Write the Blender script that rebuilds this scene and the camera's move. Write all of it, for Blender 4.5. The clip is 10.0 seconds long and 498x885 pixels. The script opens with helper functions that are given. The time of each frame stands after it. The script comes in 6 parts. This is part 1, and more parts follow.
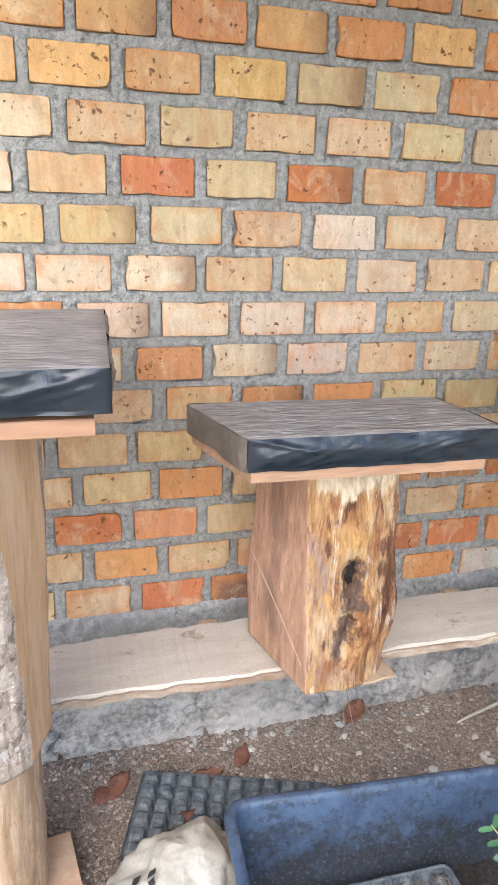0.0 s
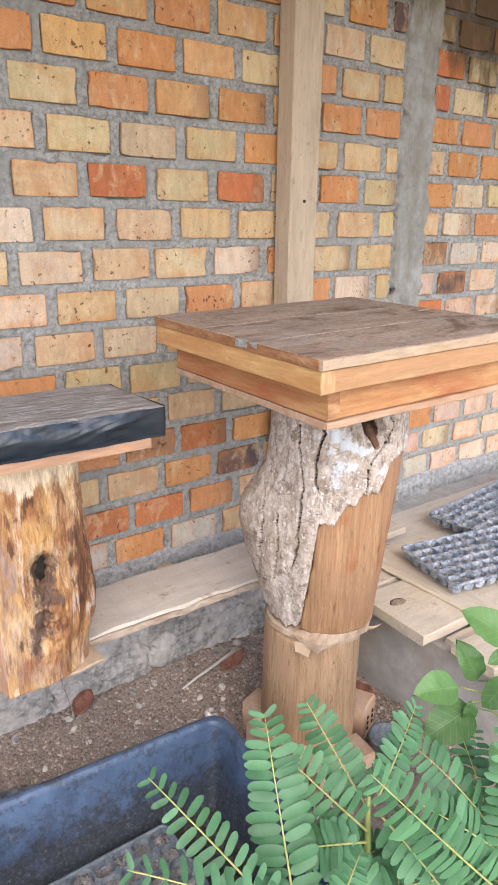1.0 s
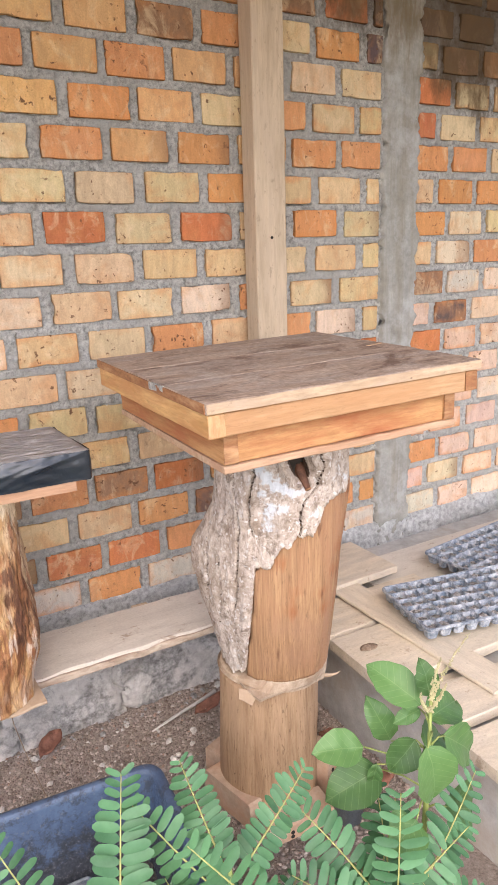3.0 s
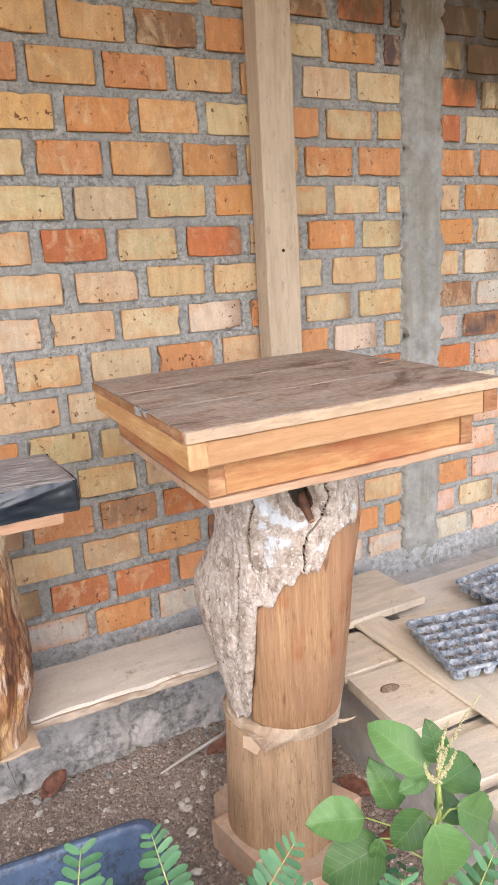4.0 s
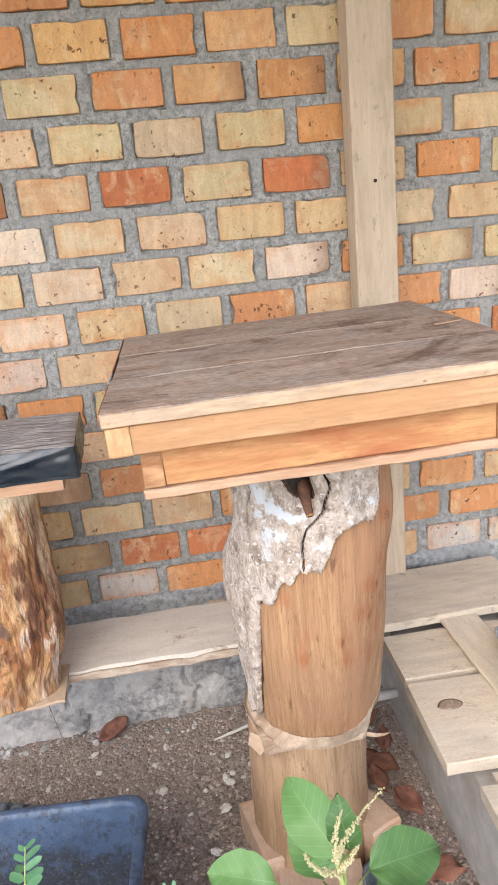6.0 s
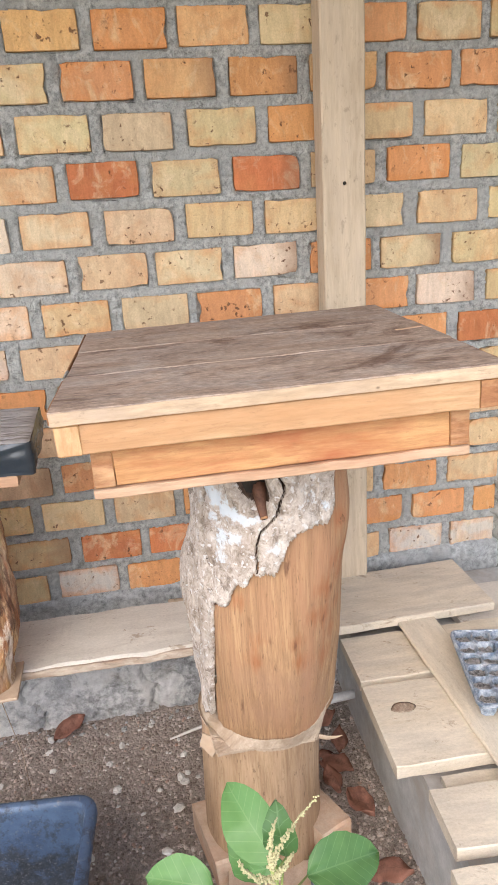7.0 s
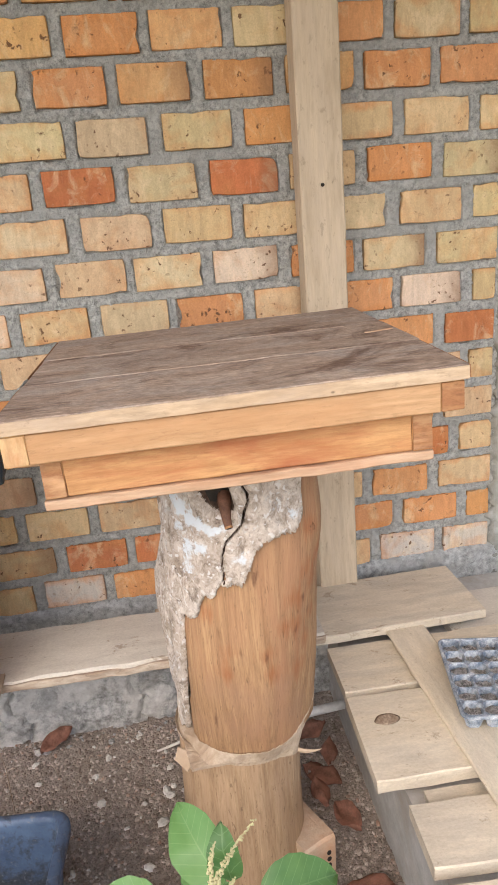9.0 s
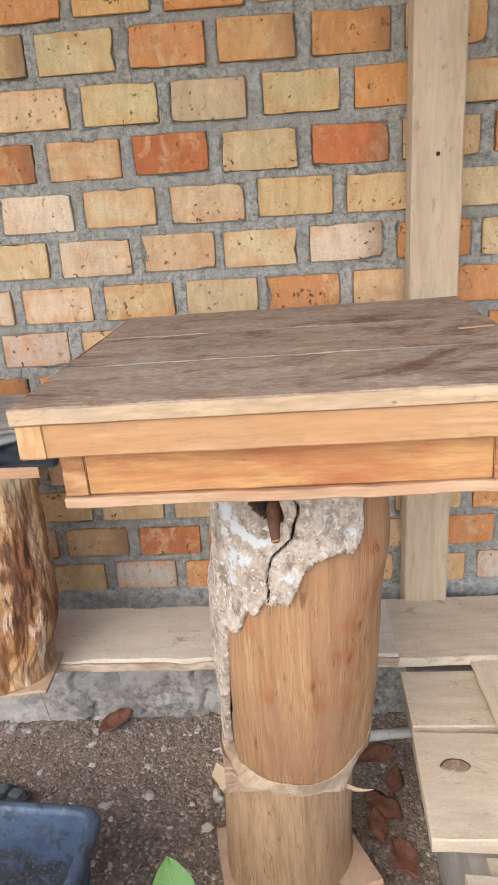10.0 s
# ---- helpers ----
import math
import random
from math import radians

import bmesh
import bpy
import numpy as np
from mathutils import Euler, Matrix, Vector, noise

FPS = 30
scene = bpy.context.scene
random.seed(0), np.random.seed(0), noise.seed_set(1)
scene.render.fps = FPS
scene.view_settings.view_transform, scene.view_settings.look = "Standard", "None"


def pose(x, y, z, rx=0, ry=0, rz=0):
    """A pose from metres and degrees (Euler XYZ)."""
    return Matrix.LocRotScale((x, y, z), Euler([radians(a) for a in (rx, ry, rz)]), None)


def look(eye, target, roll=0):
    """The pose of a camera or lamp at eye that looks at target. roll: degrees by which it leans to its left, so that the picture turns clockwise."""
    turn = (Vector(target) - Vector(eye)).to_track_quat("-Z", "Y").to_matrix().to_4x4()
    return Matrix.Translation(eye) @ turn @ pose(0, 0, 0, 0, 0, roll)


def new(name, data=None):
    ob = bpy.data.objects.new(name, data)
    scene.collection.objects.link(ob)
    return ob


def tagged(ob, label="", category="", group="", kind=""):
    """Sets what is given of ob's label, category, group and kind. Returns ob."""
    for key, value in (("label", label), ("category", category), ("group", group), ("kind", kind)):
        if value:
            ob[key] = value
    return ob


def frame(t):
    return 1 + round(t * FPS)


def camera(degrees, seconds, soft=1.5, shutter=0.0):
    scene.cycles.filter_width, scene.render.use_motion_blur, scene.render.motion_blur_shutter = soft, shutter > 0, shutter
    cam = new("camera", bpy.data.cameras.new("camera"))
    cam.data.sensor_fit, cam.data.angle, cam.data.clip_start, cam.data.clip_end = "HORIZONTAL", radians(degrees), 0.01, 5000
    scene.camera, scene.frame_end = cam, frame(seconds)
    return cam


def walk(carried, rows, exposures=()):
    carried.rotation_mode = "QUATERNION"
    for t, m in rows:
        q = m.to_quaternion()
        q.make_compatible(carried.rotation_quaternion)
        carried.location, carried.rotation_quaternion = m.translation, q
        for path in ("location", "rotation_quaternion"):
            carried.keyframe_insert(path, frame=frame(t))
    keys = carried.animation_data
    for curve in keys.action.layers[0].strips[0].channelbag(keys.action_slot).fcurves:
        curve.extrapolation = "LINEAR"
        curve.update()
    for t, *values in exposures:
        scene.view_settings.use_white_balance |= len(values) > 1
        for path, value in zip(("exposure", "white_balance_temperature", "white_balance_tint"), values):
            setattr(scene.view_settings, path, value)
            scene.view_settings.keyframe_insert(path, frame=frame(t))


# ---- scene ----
cam = camera(39.3, 10.0, 0.7)
PATH = [
    (0, (4.235, -0.009, 1.567), (4.766, 1.819, 0.954), 1.8),
    (0.1, (4.272, -0.016, 1.569), (4.92, 1.781, 0.976), 1.3),
    (0.5, (4.38, -0.081, 1.574), (5.334, 1.574, 0.983), 0.3),
    (1, (4.415, -0.132, 1.576), (5.547, 1.394, 0.951), 0.8),
    (1.5, (4.454, -0.182, 1.592), (5.624, 1.33, 1.006), -1.3),
    (2, (4.554, -0.238, 1.602), (5.617, 1.364, 1.048), -2.6),
    (2.5, (4.677, -0.309, 1.598), (5.659, 1.345, 1.053), -2.2),
    (3.8, (4.859, -0.276, 1.594), (5.754, 1.431, 1.058), -2.4),
    (4, (4.908, -0.244, 1.584), (5.759, 1.496, 1.086), -3.3),
    (4.5, (4.995, -0.177, 1.587), (5.802, 1.559, 1.007), -3.3),
    (5, (5.095, -0.149, 1.578), (5.744, 1.658, 1.016), -5.2),
    (5.5, (5.283, -0.15, 1.572), (5.569, 1.74, 0.985), -4.0),
    (6, (5.433, -0.174, 1.58), (5.643, 1.711, 0.944), -5.7),
    (6.2, (5.472, -0.18, 1.606), (5.76, 1.692, 0.966), -4.0),
    (7.5, (5.476, -0.165, 1.574), (5.743, 1.706, 0.919), -3.4),
    (8, (5.501, -0.177, 1.579), (5.792, 1.691, 0.927), -3.8),
    (8.5, (5.527, -0.178, 1.575), (5.73, 1.712, 0.953), -6.1),
    (9, (5.575, -0.156, 1.571), (5.805, 1.727, 0.938), -4.8),
    (9.5, (5.634, -0.064, 1.556), (5.609, 1.831, 0.916), -4.4),
    (10, (5.703, -0.006, 1.557), (5.575, 1.873, 0.884), -3.7),
]
walk(cam, [(t, look(eye, target, roll)) for t, eye, target, roll in PATH],
     [(0, 1.45, 5950, 10), (0.5, 1.4, 6050, 13), (1.0, 1.4, 6180, 14), (2.0, 1.43, 6450, 18), (4.5, 1.42, 6250, 14), (6.0, 1.48, 6150, 12), (7.5, 1.45, 6150, 11), (8.0, 1.21, 6500, 12), (10, 1.25, 6450, 11)])

# ---- light ----
world = bpy.data.worlds.new("sky")
scene.world = world
world.use_nodes = True
wt = world.node_tree
sky = wt.nodes.new("ShaderNodeTexSky")
sky.sky_type, sky.sun_disc = "NISHITA", False
sky.sun_elevation, sky.sun_rotation = radians(48), radians(205)
sky.dust_density, sky.ozone_density = 3.0, 1.0
wt.links.new(sky.outputs[0], wt.nodes["Background"].inputs[0])
wt.nodes["Background"].inputs[1].default_value = 0.15
sun = new("sun", bpy.data.lights.new("sun", "SUN"))
sun.data.energy, sun.data.angle, sun.data.color = 1.35, radians(85), (1.0, 0.94, 0.86)
sun.matrix_world = look((2.4, -5.0, 1.7), (5.6, 1.2, 0.6))

# ---- materials ----


def nodes_of(name):
    m = bpy.data.materials.new(name)
    m.use_nodes = True
    t = m.node_tree
    return m, t, t.nodes["Principled BSDF"]


def node(t, kind, **values):
    n = t.nodes.new("ShaderNode" + kind)
    for key, value in values.items():
        n.inputs[key].default_value = value
    return n


def coords(t, scale, shuffle=False, space="Object"):
    c = t.nodes.new("ShaderNodeTexCoord")
    mp = node(t, "Mapping", Scale=scale)
    t.links.new(c.outputs[space], mp.inputs["Vector"])
    if shuffle:
        info = t.nodes.new("ShaderNodeObjectInfo")
        mul = t.nodes.new("ShaderNodeMath")
        mul.operation = "MULTIPLY"
        mul.inputs[1].default_value = 37.0
        t.links.new(info.outputs["Random"], mul.inputs[0])
        t.links.new(mul.outputs[0], mp.inputs["Location"])
    return mp.outputs[0]


def noise_tex(t, vec, scale, detail=6.0, rough=0.6, distortion=0.0):
    n = node(t, "TexNoise", Scale=scale, Detail=detail, Roughness=rough, Distortion=distortion)
    t.links.new(vec, n.inputs["Vector"])
    return n.outputs["Fac"]


def ramp(t, fac, stops):
    r = t.nodes.new("ShaderNodeValToRGB")
    e = r.color_ramp.elements
    while len(e) < len(stops):
        e.new(0.5)
    for k, (p, c) in zip(e, stops):
        k.position = p
        k.color = (c[0], c[1], c[2], 1) if isinstance(c, tuple) else (c, c, c, 1)
    t.links.new(fac, r.inputs[0])
    return r.outputs[0]


def mix(t, fac, a, b, blend="MIX"):
    m = t.nodes.new("ShaderNodeMix")
    m.data_type, m.blend_type = "RGBA", blend
    for sock, v in ((m.inputs[0], fac), (m.inputs[6], a), (m.inputs[7], b)):
        if isinstance(v, (int, float)):
            sock.default_value = v if sock == m.inputs[0] else (v, v, v, 1)
        elif isinstance(v, tuple):
            sock.default_value = (*v, 1)
        else:
            t.links.new(v, sock)
    return m.outputs[2]


def bump(t, p, height, strength, distance):
    b = node(t, "Bump", Strength=strength, Distance=distance)
    t.links.new(height, b.inputs["Height"])
    t.links.new(b.outputs[0], p.inputs["Normal"])


def grainy(name, c1, c2, scale=20.0, rough=0.9, stain=None, stain_scale=3.0, relief=0.6, depth=0.004, shuffle=False, lo=0.35, hi=0.65):
    """Mineral surface: two colours in fine grain, broad stains, relief."""
    m, t, p = nodes_of(name)
    v = coords(t, (1, 1, 1), shuffle)
    fine = noise_tex(t, v, scale, 10, 0.75)
    col = ramp(t, fine, [(lo, c1), (hi, c2)])
    if stain:
        col = mix(t, ramp(t, noise_tex(t, v, stain_scale, 5, 0.65), [(0.45, 0.0), (0.68, 0.85)]), col, stain)
    t.links.new(col, p.inputs["Base Color"])
    p.inputs["Roughness"].default_value = rough
    p.inputs["Specular IOR Level"].default_value = 0.25
    bump(t, p, noise_tex(t, v, scale * 2.5, 8, 0.7), relief, depth)
    return m


def wood(name, light, dark, stretch=(1.2, 18, 18), stain=None, stain_scale=2.5, rough=0.75, contrast=(0.35, 0.68), relief=0.25, speck=0.0, fleck=0.0, thread=0.6):
    """Sawn wood, the grain along local x."""
    m, t, p = nodes_of(name)
    v = coords(t, stretch, True)
    v2 = coords(t, (1, 1.6, 1.6), True)
    g = noise_tex(t, v, 2.2, 8, 0.62, 0.8)
    col = ramp(t, g, [(contrast[0], dark), (contrast[1], light)])
    fine = noise_tex(t, v, 9.0, 6, 0.7)
    col = mix(t, ramp(t, fine, [(0.32, thread), (0.58, 0.0)]), col, tuple(c * 0.6 for c in dark), "MIX")
    if stain:
        vl = coords(t, (3.2, 3.2, 0.7) if stretch[0] > stretch[2] else (0.7, 3.2, 3.2), True)
        col = mix(t, ramp(t, noise_tex(t, vl, stain_scale, 6, 0.65, 0.4), [(0.45, 0.0), (0.7, 0.8)]), col, stain)
    if fleck:
        k = noise_tex(t, coords(t, tuple(q * 0.6 + 3 for q in stretch), True), 8.0, 6, 0.72, 0.3)
        col = mix(t, ramp(t, k, [(0.33, fleck), (0.42, 0.0)]), col, tuple(q * 0.4 for q in dark))
    if speck:
        vo = node(t, "TexVoronoi", Scale=22.0)
        t.links.new(v2, vo.inputs["Vector"])
        col = mix(t, ramp(t, vo.outputs["Distance"], [(0.03, speck), (0.1, 0.0)]), col, (0.05, 0.035, 0.025))
    t.links.new(col, p.inputs["Base Color"])
    p.inputs["Roughness"].default_value = rough
    p.inputs["Specular IOR Level"].default_value = 0.3
    bump(t, p, fine, relief, 0.003)
    return m


def grimed(m):
    """Adds scattered brown damp marks and grey scuffs to a wood."""
    t = m.node_tree
    p = t.nodes["Principled BSDF"]
    col = p.inputs["Base Color"].links[0].from_socket
    v = coords(t, (1, 1.5, 1.5), True)
    col = mix(t, ramp(t, noise_tex(t, v, 8.0, 7, 0.7, 0.6), [(0.6, 0.0), (0.66, 0.65)]), col, (0.27, 0.19, 0.125))
    col = mix(t, ramp(t, noise_tex(t, v, 26.0, 6, 0.72, 0.3), [(0.3, 0.7), (0.37, 0.0)]), col, (0.3, 0.23, 0.165))
    col = mix(t, 0.5, col, ramp(t, noise_tex(t, v, 120.0, 5, 0.75), [(0.32, 0.72), (0.66, 1.1)]), "MULTIPLY")
    t.links.new(col, p.inputs["Base Color"])
    return m


def spots(t, v, col, places, colour, wobble=28.0, reach=0.09, soft=0.012, amount=0.95, ragged=None):
    """Stains with ragged outlines round given places: (point, radius)."""
    wob = noise_tex(t, ragged or v, wobble, 6, 0.7)
    for at, r in places:
        d = t.nodes.new("ShaderNodeVectorMath")
        d.operation = "DISTANCE"
        d.inputs[1].default_value = at
        t.links.new(v, d.inputs[0])
        add = t.nodes.new("ShaderNodeMath")
        add.operation = "MULTIPLY_ADD"
        add.inputs[1].default_value = reach
        t.links.new(wob, add.inputs[0])
        t.links.new(d.outputs["Value"], add.inputs[2])
        edge = r + reach * 0.5
        col = mix(t, ramp(t, add.outputs[0], [(edge - soft, amount), (edge, 0.0)]), col, colour)
    return col


# stains and painted eaves shade high on the wall: (point, radius)
STAIN_SHADE = (((6.55, 0, 2.52), 0.26), ((6.95, 0, 2.45), 0.34), ((7.2, 0, 2.4), 0.33), ((7.0, 0, 2.22), 0.17), ((6.3, 0, 2.58), 0.2), ((7.4, 0, 2.2), 0.24), ((7.15, 0, 2.08), 0.1), ((6.05, 0, 2.62), 0.18), ((5.7, 0, 2.66), 0.14), ((6.78, 0, 2.6), 0.26), ((6.45, 0, 2.38), 0.1))


def stain_shade(t, col, amount):
    """Brown-black stains high by the column, with the shade under the eaves put into their colour."""
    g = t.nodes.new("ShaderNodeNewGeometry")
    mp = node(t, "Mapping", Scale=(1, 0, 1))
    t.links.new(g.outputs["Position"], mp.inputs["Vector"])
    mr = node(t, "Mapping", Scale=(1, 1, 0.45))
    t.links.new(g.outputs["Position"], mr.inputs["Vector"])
    return spots(t, mp.outputs[0], col, STAIN_SHADE, (0.11, 0.07, 0.035), 11.0, 0.45, 0.14, amount, mr.outputs[0])


def brick_material():
    """Fired clay: each brick its own tone, orange bloom along the arrises, drag marks, one burnt end here and there, clusters of pits."""
    m, t, p = nodes_of("fired_clay")
    info = t.nodes.new("ShaderNodeObjectInfo")
    v = coords(t, (1, 1, 1), True)
    col = info.outputs["Color"]

    def calc(op, a, b=None, c=None):
        q = t.nodes.new("ShaderNodeMath")
        q.operation = op
        for s_, v_ in zip(q.inputs, (a, b, c)):
            if isinstance(v_, (int, float)):
                s_.default_value = v_
            elif v_ is not None:
                t.links.new(v_, s_)
        return q.outputs[0]
    sep = t.nodes.new("ShaderNodeSeparateXYZ")
    t.links.new(t.nodes.new("ShaderNodeTexCoord").outputs["Object"], sep.inputs[0])
    rnd = info.outputs["Random"]
    # bloom along the arrises, wide on some bricks and missing on others
    rim = calc("MAXIMUM", calc("SUBTRACT", calc("ABSOLUTE", sep.outputs[0]), 0.095), calc("SUBTRACT", calc("ABSOLUTE", sep.outputs[2]), 0.047))
    broad = noise_tex(t, v, 13.0, 4, 0.6, 0.6)
    reach = calc("ADD", rim, calc("MULTIPLY_ADD", broad, 0.09, -0.024))
    col = mix(t, calc("MULTIPLY", ramp(t, reach, [(0.0, 0.0), (0.025, 0.6)]), calc("FRACT", calc("MULTIPLY", rnd, 7.31))), col, (0.6, 0.235, 0.07))
    cloud = noise_tex(t, v, 9.0, 5, 0.6, 0.5)
    col = mix(t, ramp(t, cloud, [(0.5, 0.0), (0.66, 0.42)]), col, (0.56, 0.26, 0.1))
    pale = noise_tex(t, coords(t, (1, 1, 0.7), True), 15.0, 6, 0.66, 0.7)
    col = mix(t, ramp(t, pale, [(0.53, 0.0), (0.66, 0.5)]), col, (0.72, 0.55, 0.34))
    # upright drag marks of the mould
    drag = noise_tex(t, coords(t, (1, 1, 0.3), True), 38.0, 6, 0.7, 0.6)
    col = mix(t, 0.45, col, ramp(t, drag, [(0.36, 0.66), (0.6, 1.12)]), "MULTIPLY")
    # one end burnt brown on a few bricks
    end = calc("MULTIPLY", calc("MULTIPLY_ADD", cloud, 0.12, sep.outputs[0]), calc("SIGN", calc("SUBTRACT", calc("FRACT", calc("MULTIPLY", rnd, 3.7)), 0.5)))
    few = calc("GREATER_THAN", calc("FRACT", calc("MULTIPLY", rnd, 13.7)), 0.74)
    col = mix(t, calc("MULTIPLY", ramp(t, end, [(0.075, 0.0), (0.15, 0.65)]), few), col, (0.2, 0.115, 0.07))
    # kiln grime in ragged patches, denser on some bricks
    smear = noise_tex(t, v, 24.0, 8, 0.74, 0.4)
    col = mix(t, calc("MULTIPLY", ramp(t, smear, [(0.31, 0.8), (0.41, 0.0)]), calc("FRACT", calc("MULTIPLY", rnd, 5.3))), col, (0.19, 0.105, 0.055))
    # pits
    where = ramp(t, noise_tex(t, v, 11.0, 3, 0.5), [(0.46, 0.0), (0.56, 1.0)])
    pits = calc("MULTIPLY", ramp(t, noise_tex(t, v, 62.0, 2, 0.5, 0.3), [(0.3, 0.9), (0.37, 0.0)]), where)
    col = mix(t, pits, col, (0.15, 0.075, 0.04))
    fine = noise_tex(t, v, 190.0, 5, 0.72)
    col = mix(t, 0.45, col, ramp(t, fine, [(0.3, 0.6), (0.7, 1.12)]), "MULTIPLY")
    t.links.new(stain_shade(t, col, 0.7), p.inputs["Base Color"])
    p.inputs["Roughness"].default_value = 0.92
    p.inputs["Specular IOR Level"].default_value = 0.2
    bump(t, p, calc("SUBTRACT", mix(t, 0.5, smear, fine), calc("MULTIPLY", pits, 0.5)), 0.6, 0.005)
    return m


def bark_material():
    m, t, p = nodes_of("bark")
    v = coords(t, (1, 1, 1))
    vs = coords(t, (1, 1, 0.85))
    n1 = noise_tex(t, vs, 38.0, 12, 0.8, 0.5)
    col = ramp(t, n1, [(0.31, (0.06, 0.045, 0.036)), (0.39, (0.32, 0.255, 0.2)), (0.48, (0.53, 0.445, 0.365)), (0.6, (0.73, 0.65, 0.565))])
    patch = noise_tex(t, v, 7.0, 5, 0.62, 0.5)
    col = mix(t, ramp(t, patch, [(0.5, 0.0), (0.64, 0.45)]), col, (0.3, 0.215, 0.145))
    mottle = noise_tex(t, vs, 24.0, 8, 0.74, 0.6)
    col = mix(t, ramp(t, mottle, [(0.38, 0.8), (0.46, 0.0)]), col, (0.2, 0.145, 0.105))
    lich = noise_tex(t, v, 20.0, 9, 0.72, 0.4)
    col = mix(t, ramp(t, lich, [(0.585, 0.0), (0.64, 0.8)]), col, (0.62, 0.6, 0.575))
    dot = noise_tex(t, v, 85.0, 3, 0.5)
    col = mix(t, ramp(t, dot, [(0.61, 0.0), (0.65, 0.85)]), col, (0.74, 0.71, 0.67))
    fleck = noise_tex(t, vs, 130.0, 8, 0.75)
    col = mix(t, ramp(t, fleck, [(0.33, 0.85), (0.4, 0.0)]), col, (0.08, 0.055, 0.04))
    # chalky bird lime in a few places near the top
    lime = []
    for deg, z, r in ((-51, 1.07, 0.02), (-46, 1.055, 0.024), (-42, 1.045, 0.024), (-36, 1.03, 0.026), (-31, 1.022, 0.022), (-22, 1.012, 0.018), (-14, 1.012, 0.013), (-29, 0.968, 0.018), (-38, 0.97, 0.015),
                      (-44, 0.955, 0.018), (-42, 0.922, 0.02), (-47, 1.0, 0.016), (24, 1.05, 0.016), (38, 1.02, 0.015), (30, 1.03, 0.01), (-1, 0.956, 0.014), (4, 0.945, 0.009)):
        a = math.radians(deg)
        lime.append(((5.712 + 0.172 * (0.991 * math.sin(a) - 0.135 * math.cos(a)), 1.175 - 0.172 * (0.135 * math.sin(a) + 0.991 * math.cos(a)), z), r))
    col = spots(t, v, col, [(q, r - 0.001) for q, r in lime], (0.72, 0.76, 0.78), 40.0, 0.085, 0.008)
    t.links.new(col, p.inputs["Base Color"])
    p.inputs["Roughness"].default_value = 0.92
    p.inputs["Specular IOR Level"].default_value = 0.2
    bump(t, p, mix(t, 0.5, n1, fleck), 1.0, 0.012)
    return m


def tarp_material(name, dark, dust, amount, rough, wave, strength=0.7, dist=1.2, crumple=0.0):
    m, t, p = nodes_of(name)
    v = coords(t, (1, 1, 1))
    vs = coords(t, wave)
    n = noise_tex(t, v, 14.0, 6, 0.7)
    col = mix(t, ramp(t, n, [(0.35, amount * 0.4), (0.7, amount)]), dark, dust)
    t.links.new(col, p.inputs["Base Color"])
    p.inputs["Roughness"].default_value = rough
    p.inputs["Specular IOR Level"].default_value = 0.6
    height = noise_tex(t, vs, 5.0, 4, 0.5, dist)
    if crumple:
        warp = node(t, "TexNoise", Scale=9.0, Detail=3.0)
        t.links.new(v, warp.inputs["Vector"])
        add = t.nodes.new("ShaderNodeVectorMath")
        add.operation = "MULTIPLY_ADD"
        add.inputs[1].default_value = (0.12, 0.12, 0.12)
        t.links.new(warp.outputs["Color"], add.inputs[0])
        t.links.new(v, add.inputs[2])
        cells = node(t, "TexVoronoi", Scale=9.0)
        t.links.new(add.outputs[0], cells.inputs["Vector"])
        height = mix(t, crumple, height, cells.outputs["Distance"])
    bump(t, p, height, strength, 0.02)
    return m


def leaf_material(name, c1, c2, vein=0.25, ribs=False):
    m, t, p = nodes_of(name)
    v = coords(t, (1, 1, 1), True)
    n = noise_tex(t, v, 40.0, 4, 0.6)
    col = ramp(t, n, [(0.3, c1), (0.7, c2)])
    info = t.nodes.new("ShaderNodeObjectInfo")
    col = mix(t, vein, col, ramp(t, info.outputs["Random"], [(0.0, tuple(c * 0.6 for c in c1)), (1.0, tuple(c * 1.25 for c in c2))]))
    if ribs:
        # paler midrib and side veins, slanting towards the tip
        sep = t.nodes.new("ShaderNodeSeparateXYZ")
        tc = t.nodes.new("ShaderNodeTexCoord")
        t.links.new(tc.outputs["Object"], sep.inputs[0])

        def calc(op, a, c2_=None):
            q = t.nodes.new("ShaderNodeMath")
            q.operation = op
            for s_, v_ in zip(q.inputs, (a, c2_)):
                if isinstance(v_, (int, float)):
                    s_.default_value = v_
                elif v_ is not None:
                    t.links.new(v_, s_)
            return q.outputs[0]
        ay = calc("ABSOLUTE", sep.outputs[1])
        wave = calc("PINGPONG", calc("SUBTRACT", sep.outputs[0], calc("MULTIPLY", ay, 0.8)), 0.0075)
        line = calc("MAXIMUM", calc("LESS_THAN", wave, 0.0006), calc("LESS_THAN", ay, 0.0009))
        col = mix(t, calc("MULTIPLY", line, 0.16), col, (0.34, 0.48, 0.22))
    t.links.new(col, p.inputs["Base Color"])
    p.inputs["Roughness"].default_value = 0.46
    p.inputs["Specular IOR Level"].default_value = 0.35
    tr = t.nodes.new("ShaderNodeBsdfTranslucent")
    t.links.new(mix(t, 0.5, col, (0.17, 0.33, 0.06), "MIX"), tr.inputs["Color"])
    ms = node(t, "MixShader", Fac=0.16)
    t.links.new(p.outputs[0], ms.inputs[1])
    t.links.new(tr.outputs[0], ms.inputs[2])
    t.links.new(ms.outputs[0], t.nodes["Material Output"].inputs["Surface"])
    bump(t, p, n, 0.2, 0.001)
    return m


